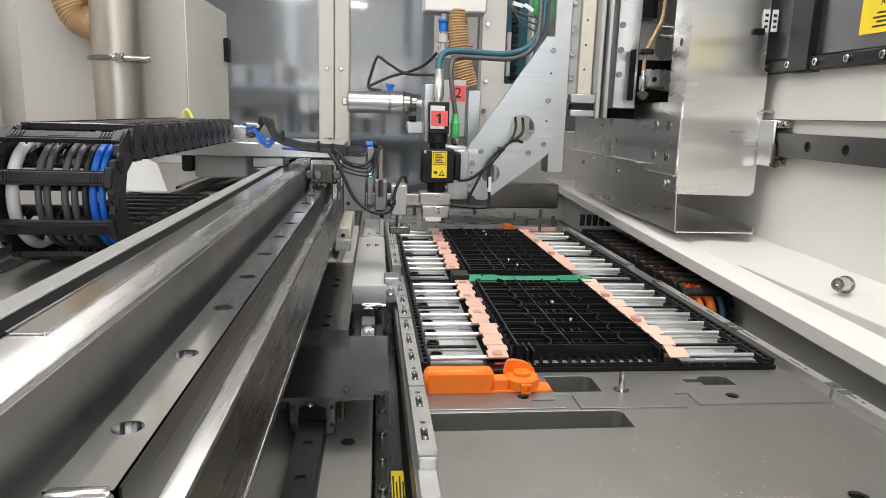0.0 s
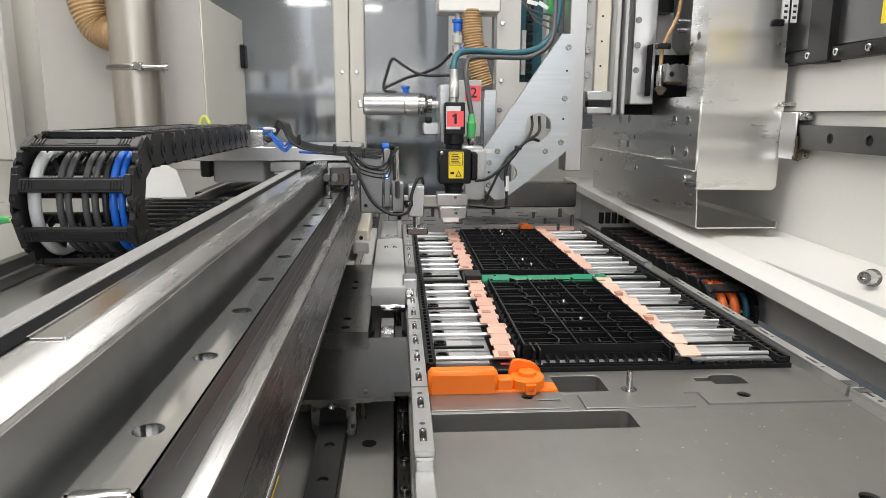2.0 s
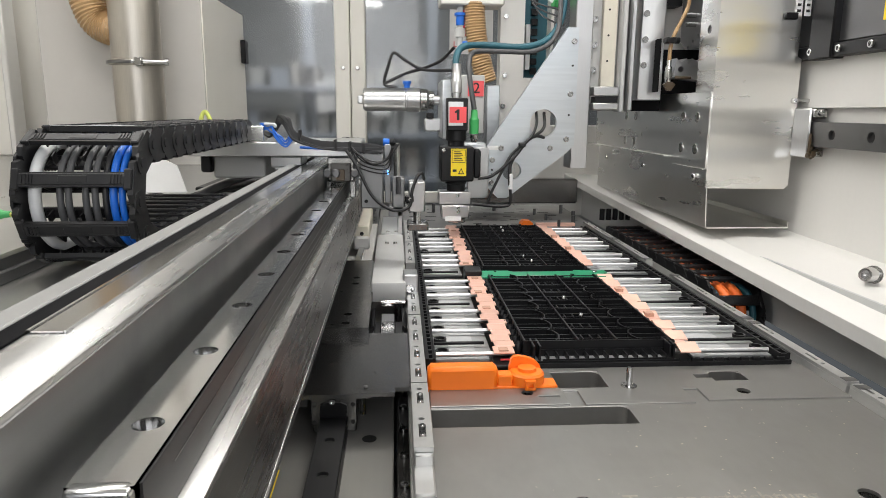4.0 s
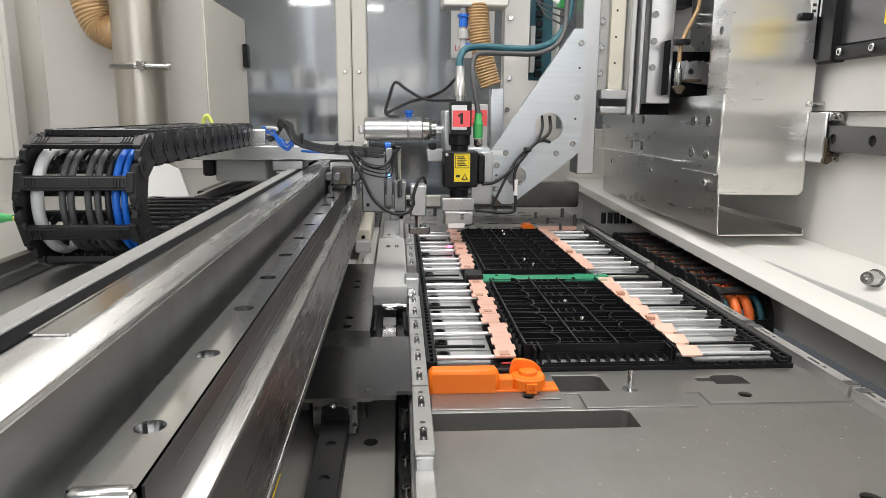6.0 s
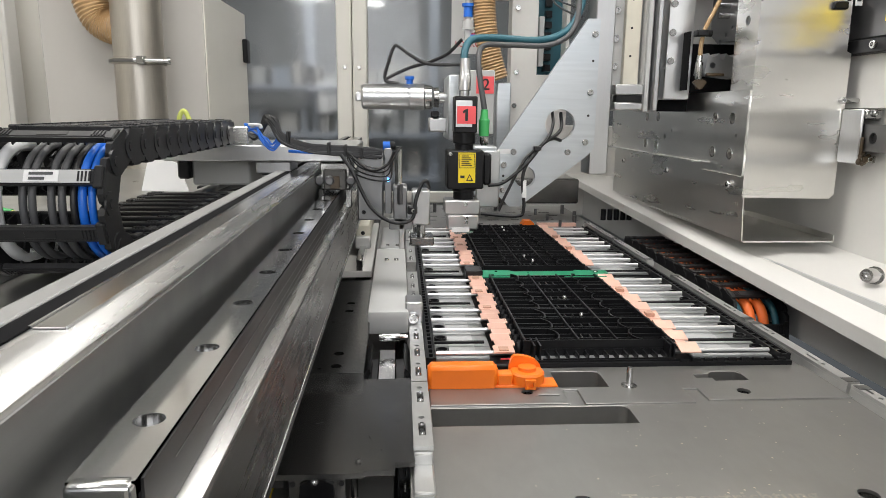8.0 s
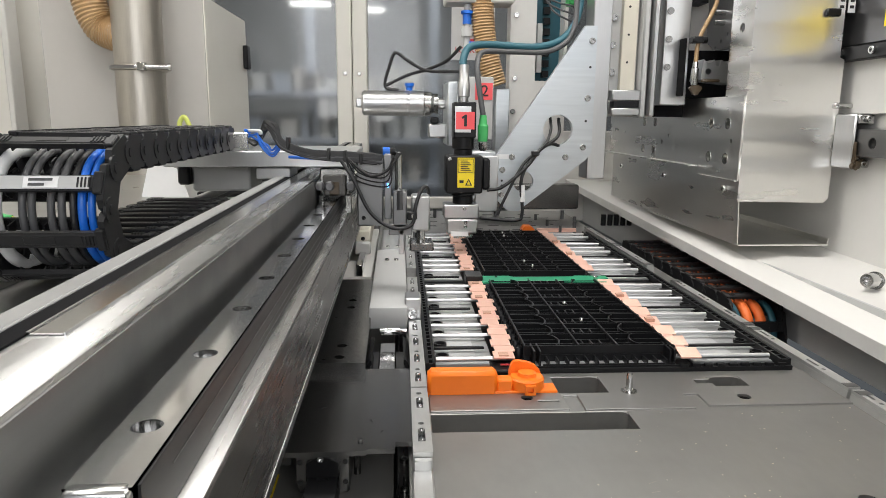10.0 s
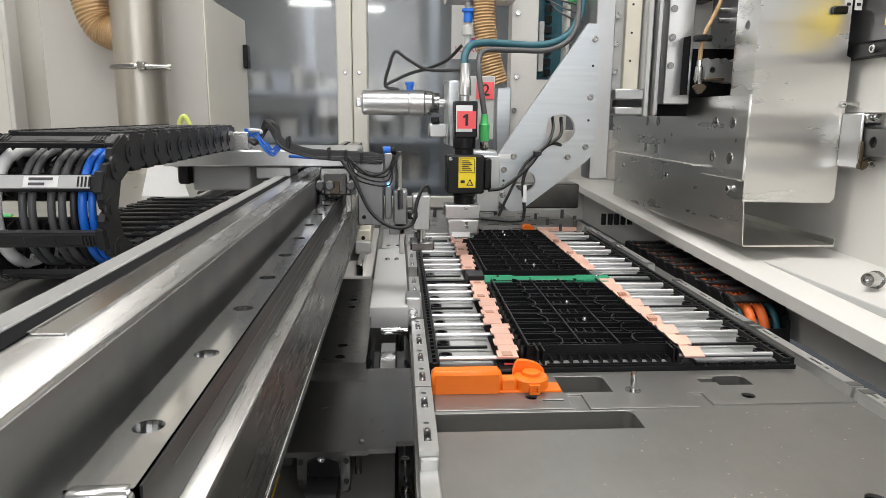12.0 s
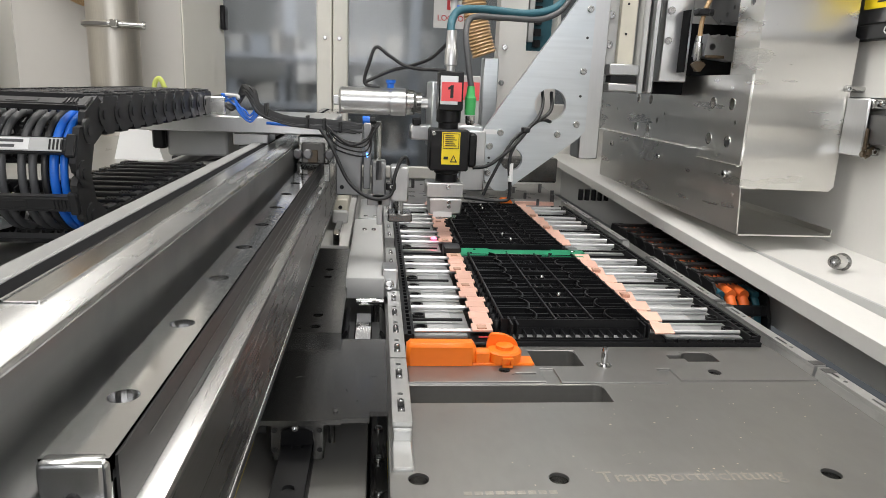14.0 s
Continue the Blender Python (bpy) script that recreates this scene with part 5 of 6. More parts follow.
def spindle_head():
    """The second head, which dips while the first one measures; built in its lower place."""
    h = thing("spindle_head", "satin aluminium spindle head with a red number label", "spindle", (0.05, 1.6, 1.157))
    sp = part("spindle", turned(bmesh.new(), (-0.080, 1.60, 1.157), (1, 0, 0), [(0, 0.022), (0.004, 0.0265), (0.098, 0.0265), (0.099, 0.025), (0.102, 0.025), (0.103, 0.0275), (0.132, 0.0275), (0.134, 0.020), (0.15, 0.018), (0.151, 0.011), (0.19, 0.011)], 32), ALU, h, "satin aluminium cylinder", True)
    part("spindle_nose", B(-0.093, -0.079, 1.592, 1.608, 1.147, 1.167, 0.003), ALU, sp, "", True)
    part("spindle_collar", turned(bmesh.new(), (0.054, 1.60, 1.157), (1, 0, 0), [(0, 0.026), (0.014, 0.0255), (0.02, 0.020), (0.03, 0.022)], 24), STEEL, sp, "", True)
    part("blue_fitting", turned(bmesh.new(), (0.022, 1.60, 1.184), (0, 0, 1), [(0, 0.007), (0.008, 0.007), (0.010, 0.010), (0.016, 0.010)], 14), BLUE, sp, "", True)
    part("air_line", S([(0.0, 1.60, 1.184), (-0.03, 1.6, 1.192), (-0.022, 1.6, 1.23), (-0.008, 1.6, 1.262), (0.02, 1.59, 1.245), (0.06, 1.58, 1.225), (0.13, 1.55, 1.222)], 0.0035), RUBBER, h, "", True)
    part("air_line", S([(-0.033, 1.6, 1.192), (0.02, 1.6, 1.217), (0.06, 1.59, 1.228), (0.10, 1.57, 1.245), (0.128, 1.55, 1.272)], 0.0035), RUBBER, h, "", True)
    part("spindle_block", B(0.098, 0.12, 1.50, 1.64, 1.07, 1.20, 0.003), BRACKET, h, "", True)
    part("side_sensor", B(0.062, 0.100, 1.56, 1.60, 1.085, 1.115, 0.003), ALU, h, "", True)
    part("side_sensor_tip", B(0.066, 0.083, 1.555, 1.585, 1.115, 1.128, 0.002), BLACK, h, "", True)
    part("second_plate", B(0.150, 0.205, 1.60, 1.62, 1.08, 1.215, 0.002), GREY, h, "", True)
    t2 = part("second_label", B(0.165, 0.203, 1.598, 1.5992, 1.166, 1.202), RED, h, "red number label")
    lettering("number", "2", 0.034, Matrix.Translation((0.186, 1.5976, 1.184)) @ FRONT, INK, t2)
    return h


SPINDLE = spindle_head()
SPOT = thing("laser_dot", "red laser dot shining on the silver tubes", "light dot", (0.110, 1.378, 0.919))
part("glow_disc", turned(bmesh.new(), (0.1077, 1.376, 0.9205), (0, 0, 1), [(0, 0.0056), (0.0016, 0.0050), (0.003, 0.0030), (0.0036, 0.0006)], 16), LASER, SPOT, "", True)

# ---- right wall equipment ----
def drive_cover():
    d = thing("drive_cover", "black linear drive housing with a yellow warning label", "drive housing", (0.8, 1.0, 1.35))
    part("cover_body", B(0.81, 0.829, -0.1, 2.2, 1.315, 1.62, 0.003), DARK_STEEL, d, "", True)
    part("cover_strip", B(0.800, 0.829, -0.1, 2.2, 1.290, 1.3145, 0.002), BLACK, d, "", True)
    for k in range(10):
        bolt(d, (0.80, 0.72 + 0.085 * k, 1.303), (-1, 0, 0), 0.007, 0.006, STEEL)
    part("cover_box", B(0.795, 0.829, 1.25, 1.32, 1.287, 1.62, 0.003), BLACK, d, "", True)
    lab = part("warning_label", B(0.8085, 0.8095, 1.00, 1.14, 1.34, 1.40), YELLOW, d, "yellow warning label")
    lettering("warning_word", "ACHTUNG", 0.015, Matrix.Translation((0.8083, 1.06, 1.388)) @ pose(0, 0, 0, 90, 0, -90), INK, lab)
    for k in range(4):
        part("print_bar", B(0.8081, 0.8084, 1.02, 1.11 - 0.008 * (k % 2), 1.349 + 0.007 * k, 1.352 + 0.007 * k), INK, lab)


drive_cover()
s = thing("wall_bolt", "large steel cap bolt in the white ledge", "bolt", (0.80, 1.08, 0.92))
bolt(s, (0.735, 0.985, 0.9450), (-0.85, -0.5, 0.12), 0.0115, 0.027, POLISHED, "bolt_head")
part("washer", turned(bmesh.new(), (0.7368, 0.986, 0.9445), (-0.85, -0.5, 0.12), [(0, 0.0142), (0.002, 0.0142)], 20), STEEL, s, "", True)
for k in range(5):
    tagged(part("ledge_stud", C((0.56 + 0.018 * k, 1.80, 0.9), (0.56 + 0.018 * k, 1.80, 0.93), 0.007, seg=10), BLACK, None, "", True), "black capped stud at the far end of the trough", "stud", "far studs")
setting("trough_floor", B(0.53, 0.668, 0.1, 2.3, 0.785, 0.795), DARK_STEEL, "dark floor of the cable trough", "trough")


# ---- cable chains ----
def chain(name, label, x_mid, width, z_top, radius, pitch, count, y_end, run, hoses, height, labelled=-1):
    """An energy chain: links along a top run from y_end towards the camera, round a bend, and back along the bottom."""
    c = thing(name, label, "cable chain", (x_mid, y_end, z_top - radius))
    w = width / 2
    sides = []
    for s in (-1, 1):
        bm = bmesh.new()
        oct_ = [(-0.56 * pitch, -0.28 * height), (-0.44 * pitch, -0.5 * height), (0.40 * pitch, -0.5 * height), (0.56 * pitch, -0.3 * height),
                (0.56 * pitch, 0.3 * height), (0.40 * pitch, 0.5 * height), (-0.44 * pitch, 0.5 * height), (-0.56 * pitch, 0.28 * height)]
        xo = s * w
        sheet(bm, oct_, [], lambda u, v, d, xo=xo, s=s: Vector((xo - s * d, u, v)), 0.005)
        cyl(bm, (xo + s * 0.0012, 0.5 * pitch, 0), (xo - s * 0.001, 0.5 * pitch, 0), height * 0.36, seg=14)
        cyl(bm, (xo + s * 0.0022, 0.5 * pitch, 0), (xo, 0.5 * pitch, 0), height * 0.16, seg=10)
        o = part("side_plate", bm, CHAIN_BLACK, None)
        sides.append(o.data)
        bpy.data.objects.remove(o)
    bm = bmesh.new()
    for z in (0.5, -0.5):
        box(bm, -w + 0.004, w - 0.004, -0.155 * pitch, 0.155 * pitch, z * height - 0.0022, z * height + 0.0022, 0.001)
        box(bm, -w + 0.001, -w + 0.008, -0.27 * pitch, 0.27 * pitch, z * height - 0.0028, z * height + 0.0028, 0.001)
        box(bm, w - 0.008, w - 0.001, -0.27 * pitch, 0.27 * pitch, z * height - 0.0028, z * height + 0.0028, 0.001)
        for e in range(4):
            for sx in (-1, 1):
                xc = sx * (w - 0.0105 - 0.0028 * e)
                box(bm, xc - 0.0007, xc + 0.0007, -0.12 * pitch, 0.12 * pitch, z * height - 0.0032, z * height + 0.0032)
    # embossed plate on the outer bar, thin lips and the upright dividers between the hoses
    box(bm, -0.011, 0.013, -0.09 * pitch, 0.09 * pitch, -0.5 * height - 0.0027, -0.5 * height - 0.0020, 0.0003)
    for e in (-1, 1):
        box(bm, -w + 0.008, w - 0.008, e * 0.17 * pitch - 0.0006, e * 0.17 * pitch + 0.0006, -0.5 * height - 0.0014, -0.5 * height + 0.0030)
    for u in (-0.60, -0.22, -0.06, 0.16, 0.38, 0.50):
        box(bm, u * w - 0.0006, u * w + 0.0006, -0.12 * pitch, 0.12 * pitch, 0.05 * height, 0.5 * height)
        box(bm, u * w - 0.0006, u * w + 0.0006, -0.12 * pitch, 0.12 * pitch, -0.5 * height, -0.28 * height)
    bar = part("crossbar", bm, CHAIN_BLACK, None)
    bar_me = bar.data
    bpy.data.objects.remove(bar)
    hose_me, bent_me = [], []
    for x, r, mat in hoses:
        o = part("hose", C((x, -0.58 * pitch, 0), (x, 0.58 * pitch, 0), r, seg=12, cap=True), mat, None, "", True)
        hose_me.append(o.data)
        bpy.data.objects.remove(o)
        turn = 0.54 * pitch / radius
        o = part("hose", S([(x, radius * math.sin(turn * j / 4), radius * (1 - math.cos(turn * j / 4))) for j in range(-4, 5)], r), mat, None, "", True)
        bent_me.append(o.data)
        bpy.data.objects.remove(o)
    links = []
    for k in range(count):
        ln = new("link", sides[0])
        ln.parent = c
        for nm, me in [("side_plate", sides[1]), ("crossbar", bar_me)] + [("hose", m) for m in (bent_me if run - 0.066 < (k + 0.5) * pitch < run + math.pi * radius else hose_me)]:
            o = new(nm, me)
            o.parent = ln
        links.append(ln)
        if k == labelled:
            z = -0.5 * height - 0.0032
            tape = part("pale_strip", B(-w + 0.006, w - 0.010, -0.155 * pitch, 0.155 * pitch, z + 0.0004, z + 0.0010), GREY, None)
            tape.parent = ln
            tag = part("paper_label", B(-0.008, 0.018, -0.13 * pitch, 0.13 * pitch, z, z + 0.0006), LABEL_WHITE, None)
            tag.parent = ln
            for j in (-1, 1):
                o = part("print_bar", B(-0.004, 0.014 - 0.006 * (j > 0), j * 0.06 * pitch - 0.0011, j * 0.06 * pitch + 0.0011, z - 0.0004, z - 0.0001), GREY_CABLE, None)
                o.parent = ln
    return c, links


def link_pose(k, pitch, radius, run):
    """Pose of link k in the chain's space, when the top run is run metres long."""
    s = (k + 0.5) * pitch
    arc = math.pi * radius
    if s < run:
        return pose(0, -s, radius, 180, 0, 0)
    if s < run + arc:
        a = (s - run) / radius
        return pose(0, -run - radius * math.sin(a), radius * math.cos(a), 180 + math.degrees(a), 0, 0)
    return pose(0, -run + (s - run - arc), -radius, 360, 0, 0)


LEFT_HOSES = [(-0.0385, 0.0053, WHITE_HOSE), (-0.0170, 0.0030, GREY_CABLE), (-0.0098, 0.0030, GREY_CABLE), (0.0050, 0.0030, GREY_CABLE), (0.0132, 0.0030, GREY_CABLE),
              (0.0222, 0.0028, RUBBER), (0.0290, 0.0034, BLUE), (0.0365, 0.0030, BLUE)]
L_PITCH, L_RADIUS, L_END, L_RUN = 0.0345, 0.0475, 1.128, 0.4413
LEFT_CHAIN, LEFT_LINKS = chain("cable_chain", "black plastic cable chain with white, grey and blue hoses", -0.2775, 0.1035, 1.1545, L_RADIUS, L_PITCH, 25, L_END, L_RUN, LEFT_HOSES, 0.029, 12)
R_HOSES = [(-0.030, 0.006, TEAL), (-0.012, 0.0085, ORANGE_CABLE), (0.010, 0.0085, ORANGE_CABLE), (0.031, 0.006, TEAL)]
R_PITCH, R_RADIUS, R_END, R_RUN = 0.050, 0.045, 1.72, 0.56
RIGHT_CHAIN, RIGHT_LINKS = chain("cable_chain", "black cable chain with orange and teal cables in a trough", 0.606, 0.088, 0.872, R_RADIUS, R_PITCH, 32, R_END, R_RUN, R_HOSES, 0.034)

# ---- left floor, carriage and cabinet ----
setting("left_deck", B(-1.45, -0.190, -0.1, 2.42, 1.02, 1.036, 0.001), DECK, "grey sheet-metal deck", "deck")
setting("trim_deck_step", B(-0.350, -0.340, -0.1, 1.9, 1.036, 1.047, 0.001), DECK, "low step along the deck", "step")
setting("trim_deck_rise", B(-1.45, -0.345, -0.1, 0.95, 1.036, 1.06, 0.003), DECK, "raised edge of the deck", "step")


def left_carriage():
    c = thing("sensor_carriage", "aluminium sensor carriage running on the beam rail", "carriage", (-0.1, 1.13, 1.1))
    part("cross_plate", B(-0.325, -0.055, 1.12, 1.30, 1.114, 1.137, 0.002), ALU, c, "", True)
    part("chain_bracket", B(-0.318, -0.214, 1.125, 1.20, 1.137, 1.152, 0.002), ALU, c, "", True)
    part("chain_angle", B(-0.318, -0.206, 1.122, 1.126, 1.137, 1.162, 0.001), SHEET, c)
    part("rear_foot", B(-0.30, -0.215, 1.17, 1.26, 1.075, 1.113, 0.003), GREY, c, "", True)
    part("rear_foot_end", B(-0.318, -0.300, 1.16, 1.24, 1.085, 1.113, 0.003), BLACK, c, "", True)
    part("bridge_foot", B(-0.20, -0.150, 1.135, 1.20, 1.0955, 1.1135, 0.002), ALU, c, "", True)
    part("bearing_block", B(-0.108, -0.065, 1.125, 1.22, 1.074, 1.113, 0.002), STEEL, c, "greasy steel bearing block", True)
    part("block_wing", B(-0.111, -0.1035, 1.125, 1.22, 1.048, 1.074, 0.001), STEEL, c)
    part("block_wing", B(-0.0725, -0.0635, 1.125, 1.22, 1.048, 1.074, 0.001), STEEL, c)
    part("end_seal", B(-0.103, -0.070, 1.119, 1.1245, 1.074, 1.104, 0.002), FRONT_DARK, c, "dark greasy end seal", True)
    part("grease_smear", B(-0.094, -0.080, 1.1165, 1.1188, 1.076, 1.094, 0.001), GREASE, c, "", True)
    for x in (-0.108, -0.094, -0.064):
        part("roller", turned(bmesh.new(), (x, 1.112, 1.088), (0, 1, 0), [(0, 0.005), (0.002, 0.007), (0.012, 0.007)], 14), DARK_STEEL, c, "", True)
    part("side_plate", B(-0.055, -0.018, 1.115, 1.14, 1.031, 1.128, 0.002), MID_ALU, c, "", True)
    bolt(c, (-0.046, 1.1148, 1.043), (0, -1, 0), 0.003, 0.002, BLACK)
    part("column_rod", B(-0.016, -0.006, 1.12, 1.14, 1.04, 1.134, 0.001), MID_ALU, c, "", True)
    part("column_rod", C((0.004, 1.13, 1.03), (0.004, 1.13, 1.136), 0.005, seg=12), STEEL, c, "", True)
    part("slide_unit", B(-0.004, 0.016, 1.10, 1.14, 1.03, 1.082, 0.002), MID_ALU, c, "", True)
    part("slide_pin", C((0.006, 1.09, 1.058), (0.006, 1.09, 1.085), 0.004, seg=10), DARK_STEEL, c)
    part("status_light", B(-0.0125, -0.0095, 1.1185, 1.1198, 1.086, 1.092), LED, c, "small blue status light")
    part("blue_cap", C((-0.018, 1.13, 1.137), (-0.008, 1.13, 1.137), 0.006, seg=14), BLUE, c, "", True)
    part("black_cap", C((-0.0075, 1.13, 1.137), (-0.001, 1.13, 1.137), 0.006, seg=14), BLACK, c, "", True)
    part("probe_body", B(0.0225, 0.048, 1.09, 1.13, 1.028, 1.077, 0.002), ALU, c, "", True)
    part("probe_arm", B(-0.01, 0.023, 1.10, 1.13, 1.020, 1.036, 0.001), MID_ALU, c, "", True)
    part("probe_leg", B(0.004, 0.012, 1.10, 1.125, 0.992, 1.03, 0.001), ALU, c)
    part("probe_stem", C((0.036, 1.11, 1.008), (0.036, 1.11, 1.028), 0.006, seg=12), STEEL, c, "", True)
    part("probe_foot", B(0.020, 0.054, 1.09, 1.135, 0.998, 1.010, 0.002), SLIDE, c, "", True)
    part("probe_clip", B(0.016, 0.030, 1.084, 1.09, 1.044, 1.056, 0.002), BLACK, c)
    bolt(c, (0.024, 1.084, 1.050), (0, -1, 0), 0.003, 0.003, STEEL)
    # cable bundle over the plate
    rnd = random.Random(4)
    for k in range(20):
        o = [rnd.uniform(-0.006, 0.006) for _ in range(9)]
        mat = GREY_CABLE if k in (6, 13) else RUBBER
        part("bundle_cable", S([(-0.212, 1.15, 1.150 + o[0] * 0.4), (-0.196 + o[1] * 0.5, 1.14, 1.148 + o[1] * 0.6), (-0.180 + o[2] * 0.5, 1.125, 1.172 + o[3]), (-0.168 + o[2], 1.115, 1.168 + o[4]), (-0.156 + o[5] * 0.6, 1.11, 1.146 + o[4]),
                                (-0.120, 1.108, 1.134 + o[5] * 0.9), (-0.075, 1.106, 1.131 + o[6] * 1.0), (-0.022 + o[8], 1.106, 1.127 + o[7] * 1.2)], 0.0018, 7), mat, c, "", True)
    for k in range(4):
        o = [rnd.uniform(-0.007, 0.007) for _ in range(5)]
        part("blue_hose_loop", S([(-0.214, 1.14, 1.160 + o[0]), (-0.196, 1.13, 1.158 + o[1]), (-0.184 + o[2], 1.12, 1.142 + o[3]), (-0.172, 1.118, 1.134 + o[2]), (-0.162, 1.12, 1.148 + o[4]), (-0.166, 1.12, 1.164)], 0.0015, 8), BLUE, c, "", True)
    part("pale_hose", S([(-0.206, 1.132, 1.165), (-0.190, 1.126, 1.164), (-0.188, 1.124, 1.160)], 0.0024, 8), WHITE_HOSE, c, "", True)
    part("blue_hose_loop", S([(-0.150, 1.118, 1.129), (-0.110, 1.116, 1.127), (-0.060, 1.115, 1.126), (-0.030, 1.11, 1.124)], 0.0020, 8), BLUE, c, "", True)
    for k in range(4):
        part("stray_wire", S([(-0.070, 1.104, 1.132), (-0.045 - 0.004 * k, 1.098, 1.112 - 0.004 * k), (-0.020 + 0.003 * k, 1.098, 1.108 - 0.006 * k), (-0.004, 1.104, 1.118), (0.002 + 0.002 * k, 1.11, 1.136)], 0.0011, 6), RUBBER, c, "", True)
    part("loop_cable", S([(-0.075, 1.10, 1.125), (-0.058, 1.09, 1.10), (-0.035, 1.085, 1.055), (-0.005, 1.08, 1.034), (0.022, 1.082, 1.038), (0.028, 1.085, 1.065), (0.036, 1.09, 1.086), (0.043, 1.092, 1.090), (0.047, 1.10, 1.080)], 0.0026, 10), RUBBER, c, "", True)
    part("loop_cable", S([(-0.06, 1.10, 1.122), (-0.035, 1.095, 1.105), (-0.012, 1.1, 1.112), (-0.002, 1.10, 1.130)], 0.002, 8), RUBBER, c, "", True)
    part("earth_wire", S([(-0.330, 1.22, 1.150), (-0.328, 1.22, 1.174), (-0.320, 1.22, 1.182), (-0.310, 1.22, 1.160)], 0.0036), LIME, c, "lime yellow earth wire", True)
    for x, z in ((-0.095, 1.140), (-0.05, 1.134), (-0.15, 1.155), (-0.072, 1.137)):
        part("cable_tie", B(x, x + 0.004, 1.100, 1.12, z - 0.014, z + 0.002, 0.001), RUBBER, c)
    return c


CARRIAGE = left_carriage()


def far_left():
    c = thing("control_cabinet", "painted control cabinet, front greyed as shade, with a black latch", "cabinet", (-0.8, 2.3, 1.04))
    # lit side and shaded front of the cabinet are put into two paints
    part("cabinet_body", B(-0.925, -0.5075, 1.923, 2.42, 1.036, 1.493, 0.002), CABINET, c, "", True)
    part("side_panel", B(-0.5070, -0.5040, 1.925, 2.418, 1.13, 1.493, 0.001), POST, c, "side panel paled for the light on it", True)
    part("door_latch", B(-0.5038, -0.488, 2.36, 2.405, 1.335, 1.41, 0.003), BLACK, c, "black latch", True)
    bolt(c, (-0.716, 1.9225, 1.318), (0, -1, 0), 0.004, 0.003, DARK_STEEL)
    p = thing("extraction_pipe", "brushed stainless extraction pipe with a clamp ring", "pipe", (-0.642, 1.82, 1.04))
    x, y = -0.642, 1.82
    part("pipe_body", C((x, y, 1.036), (x, y, 1.75), 0.0590, seg=40), STAINLESS, p, "", True)
    part("clamp_ring", turned(bmesh.new(), (x, y, 1.291), (0, 0, 1), [(0, 0.060), (0.002, 0.067), (0.005, 0.069), (0.010, 0.069), (0.013, 0.067), (0.015, 0.060)], 40), STAINLESS, p, "", True)
    part("clamp_band", turned(bmesh.new(), (x, y, 1.2945), (0, 0, 1), [(0, 0.0695), (0.001, 0.0705), (0.007, 0.0705), (0.008, 0.0695)], 40), RAIL_GREY, p, "dark clamp band", True)
    part("clamp_screw", C((x + 0.015, y - 0.080, 1.2985), (x + 0.088, y - 0.055, 1.2985), 0.0055, seg=12), STEEL, p, "", True)
    part("clamp_lug", B(x + 0.022, x + 0.040, y - 0.086, y - 0.062, 1.289, 1.308, 0.002), STEEL, p, "", True)
    bolt(p, (x + 0.086, y - 0.056, 1.2985), (1, 0.3, 0), 0.009, 0.008, STEEL)
    h = thing("suction_hose", "ribbed amber suction hose beside the steel pipe", "hose", (-0.76, 1.86, 1.4))
    pts = [(-0.775, 1.86, 1.70), (-0.775, 1.86, 1.52), (-0.768, 1.86, 1.455), (-0.748, 1.86, 1.405), (-0.715, 1.855, 1.385), (-0.670, 1.84, 1.378)]
    part("hose_wall", S(pts, 0.040, 16, 12, 0.07), BEIGE_HOSE, h, "", True)
    w = thing("wall_cover", "cream painted cover panel at the cell side", "panel", (-1.3, 2.0, 1.04))
    part("panel_face", B(-1.45, -1.21, 2.28, 2.33, 1.036, 1.75, 0.006), OFFWHITE, w, "", True)
    part("panel_edge", B(-1.21, -1.19, 2.26, 2.33, 1.036, 1.75, 0.004), WHITE, w, "", True)
    k = thing("loose_cable", "dark grey cable lying in a loop on the deck", "cable", (-0.35, 1.4, 1.04))
    part("cable_run", S([(-0.325, 1.06, 1.046), (-0.31, 1.10, 1.052), (-0.30, 1.18, 1.058), (-0.285, 1.28, 1.062), (-0.265, 1.38, 1.064), (-0.245, 1.45, 1.06)], 0.0065, 12), GREY_CABLE, k, "", True)
    part("cable_run", S([(-0.335, 1.10, 1.044), (-0.32, 1.14, 1.05), (-0.29, 1.24, 1.052), (-0.255, 1.36, 1.052)], 0.006, 12), RUBBER, k, "", True)
    part("cable_tray", B(-0.37, -0.24, 1.30, 1.62, 1.036, 1.045, 0.002), BLACK, k, "", True)
    f = thing("film_sheet", "bent clear plastic offcut standing on the deck", "plastic sheet", (-0.5, 1.3, 1.04))
    part("film", sheet(bmesh.new(), [(-0.47, 1.036), (-0.385, 1.036), (-0.40, 1.085), (-0.43, 1.10), (-0.455, 1.092)], [], facing_y(1.30), 0.003), LABEL_WHITE, f)
    g = thing("green_plug", "small lime green cable plug on the deck edge", "plug", (-0.36, 0.7, 1.06))
    part("plug_body", turned(bmesh.new(), (-0.402, 0.70, 1.086), (1, 0, 0), [(0, 0.005), (0.02, 0.005), (0.025, 0.0035), (0.03, 0.003)], 14), GREEN, g, "", True)
    part("plug_cable", S([(-0.373, 0.70, 1.086), (-0.360, 0.70, 1.082), (-0.352, 0.705, 1.074), (-0.352, 0.715, 1.064)], 0.0022), LIME, g, "", True)
    n = thing("lockout_sign", "white sign with red lettering behind the glass", "sign", (0.25, 2.43, 1.4))
    part("sign_board", B(0.19, 0.34, 2.438, 2.442, 1.38, 1.60), LABEL_WHITE, n)
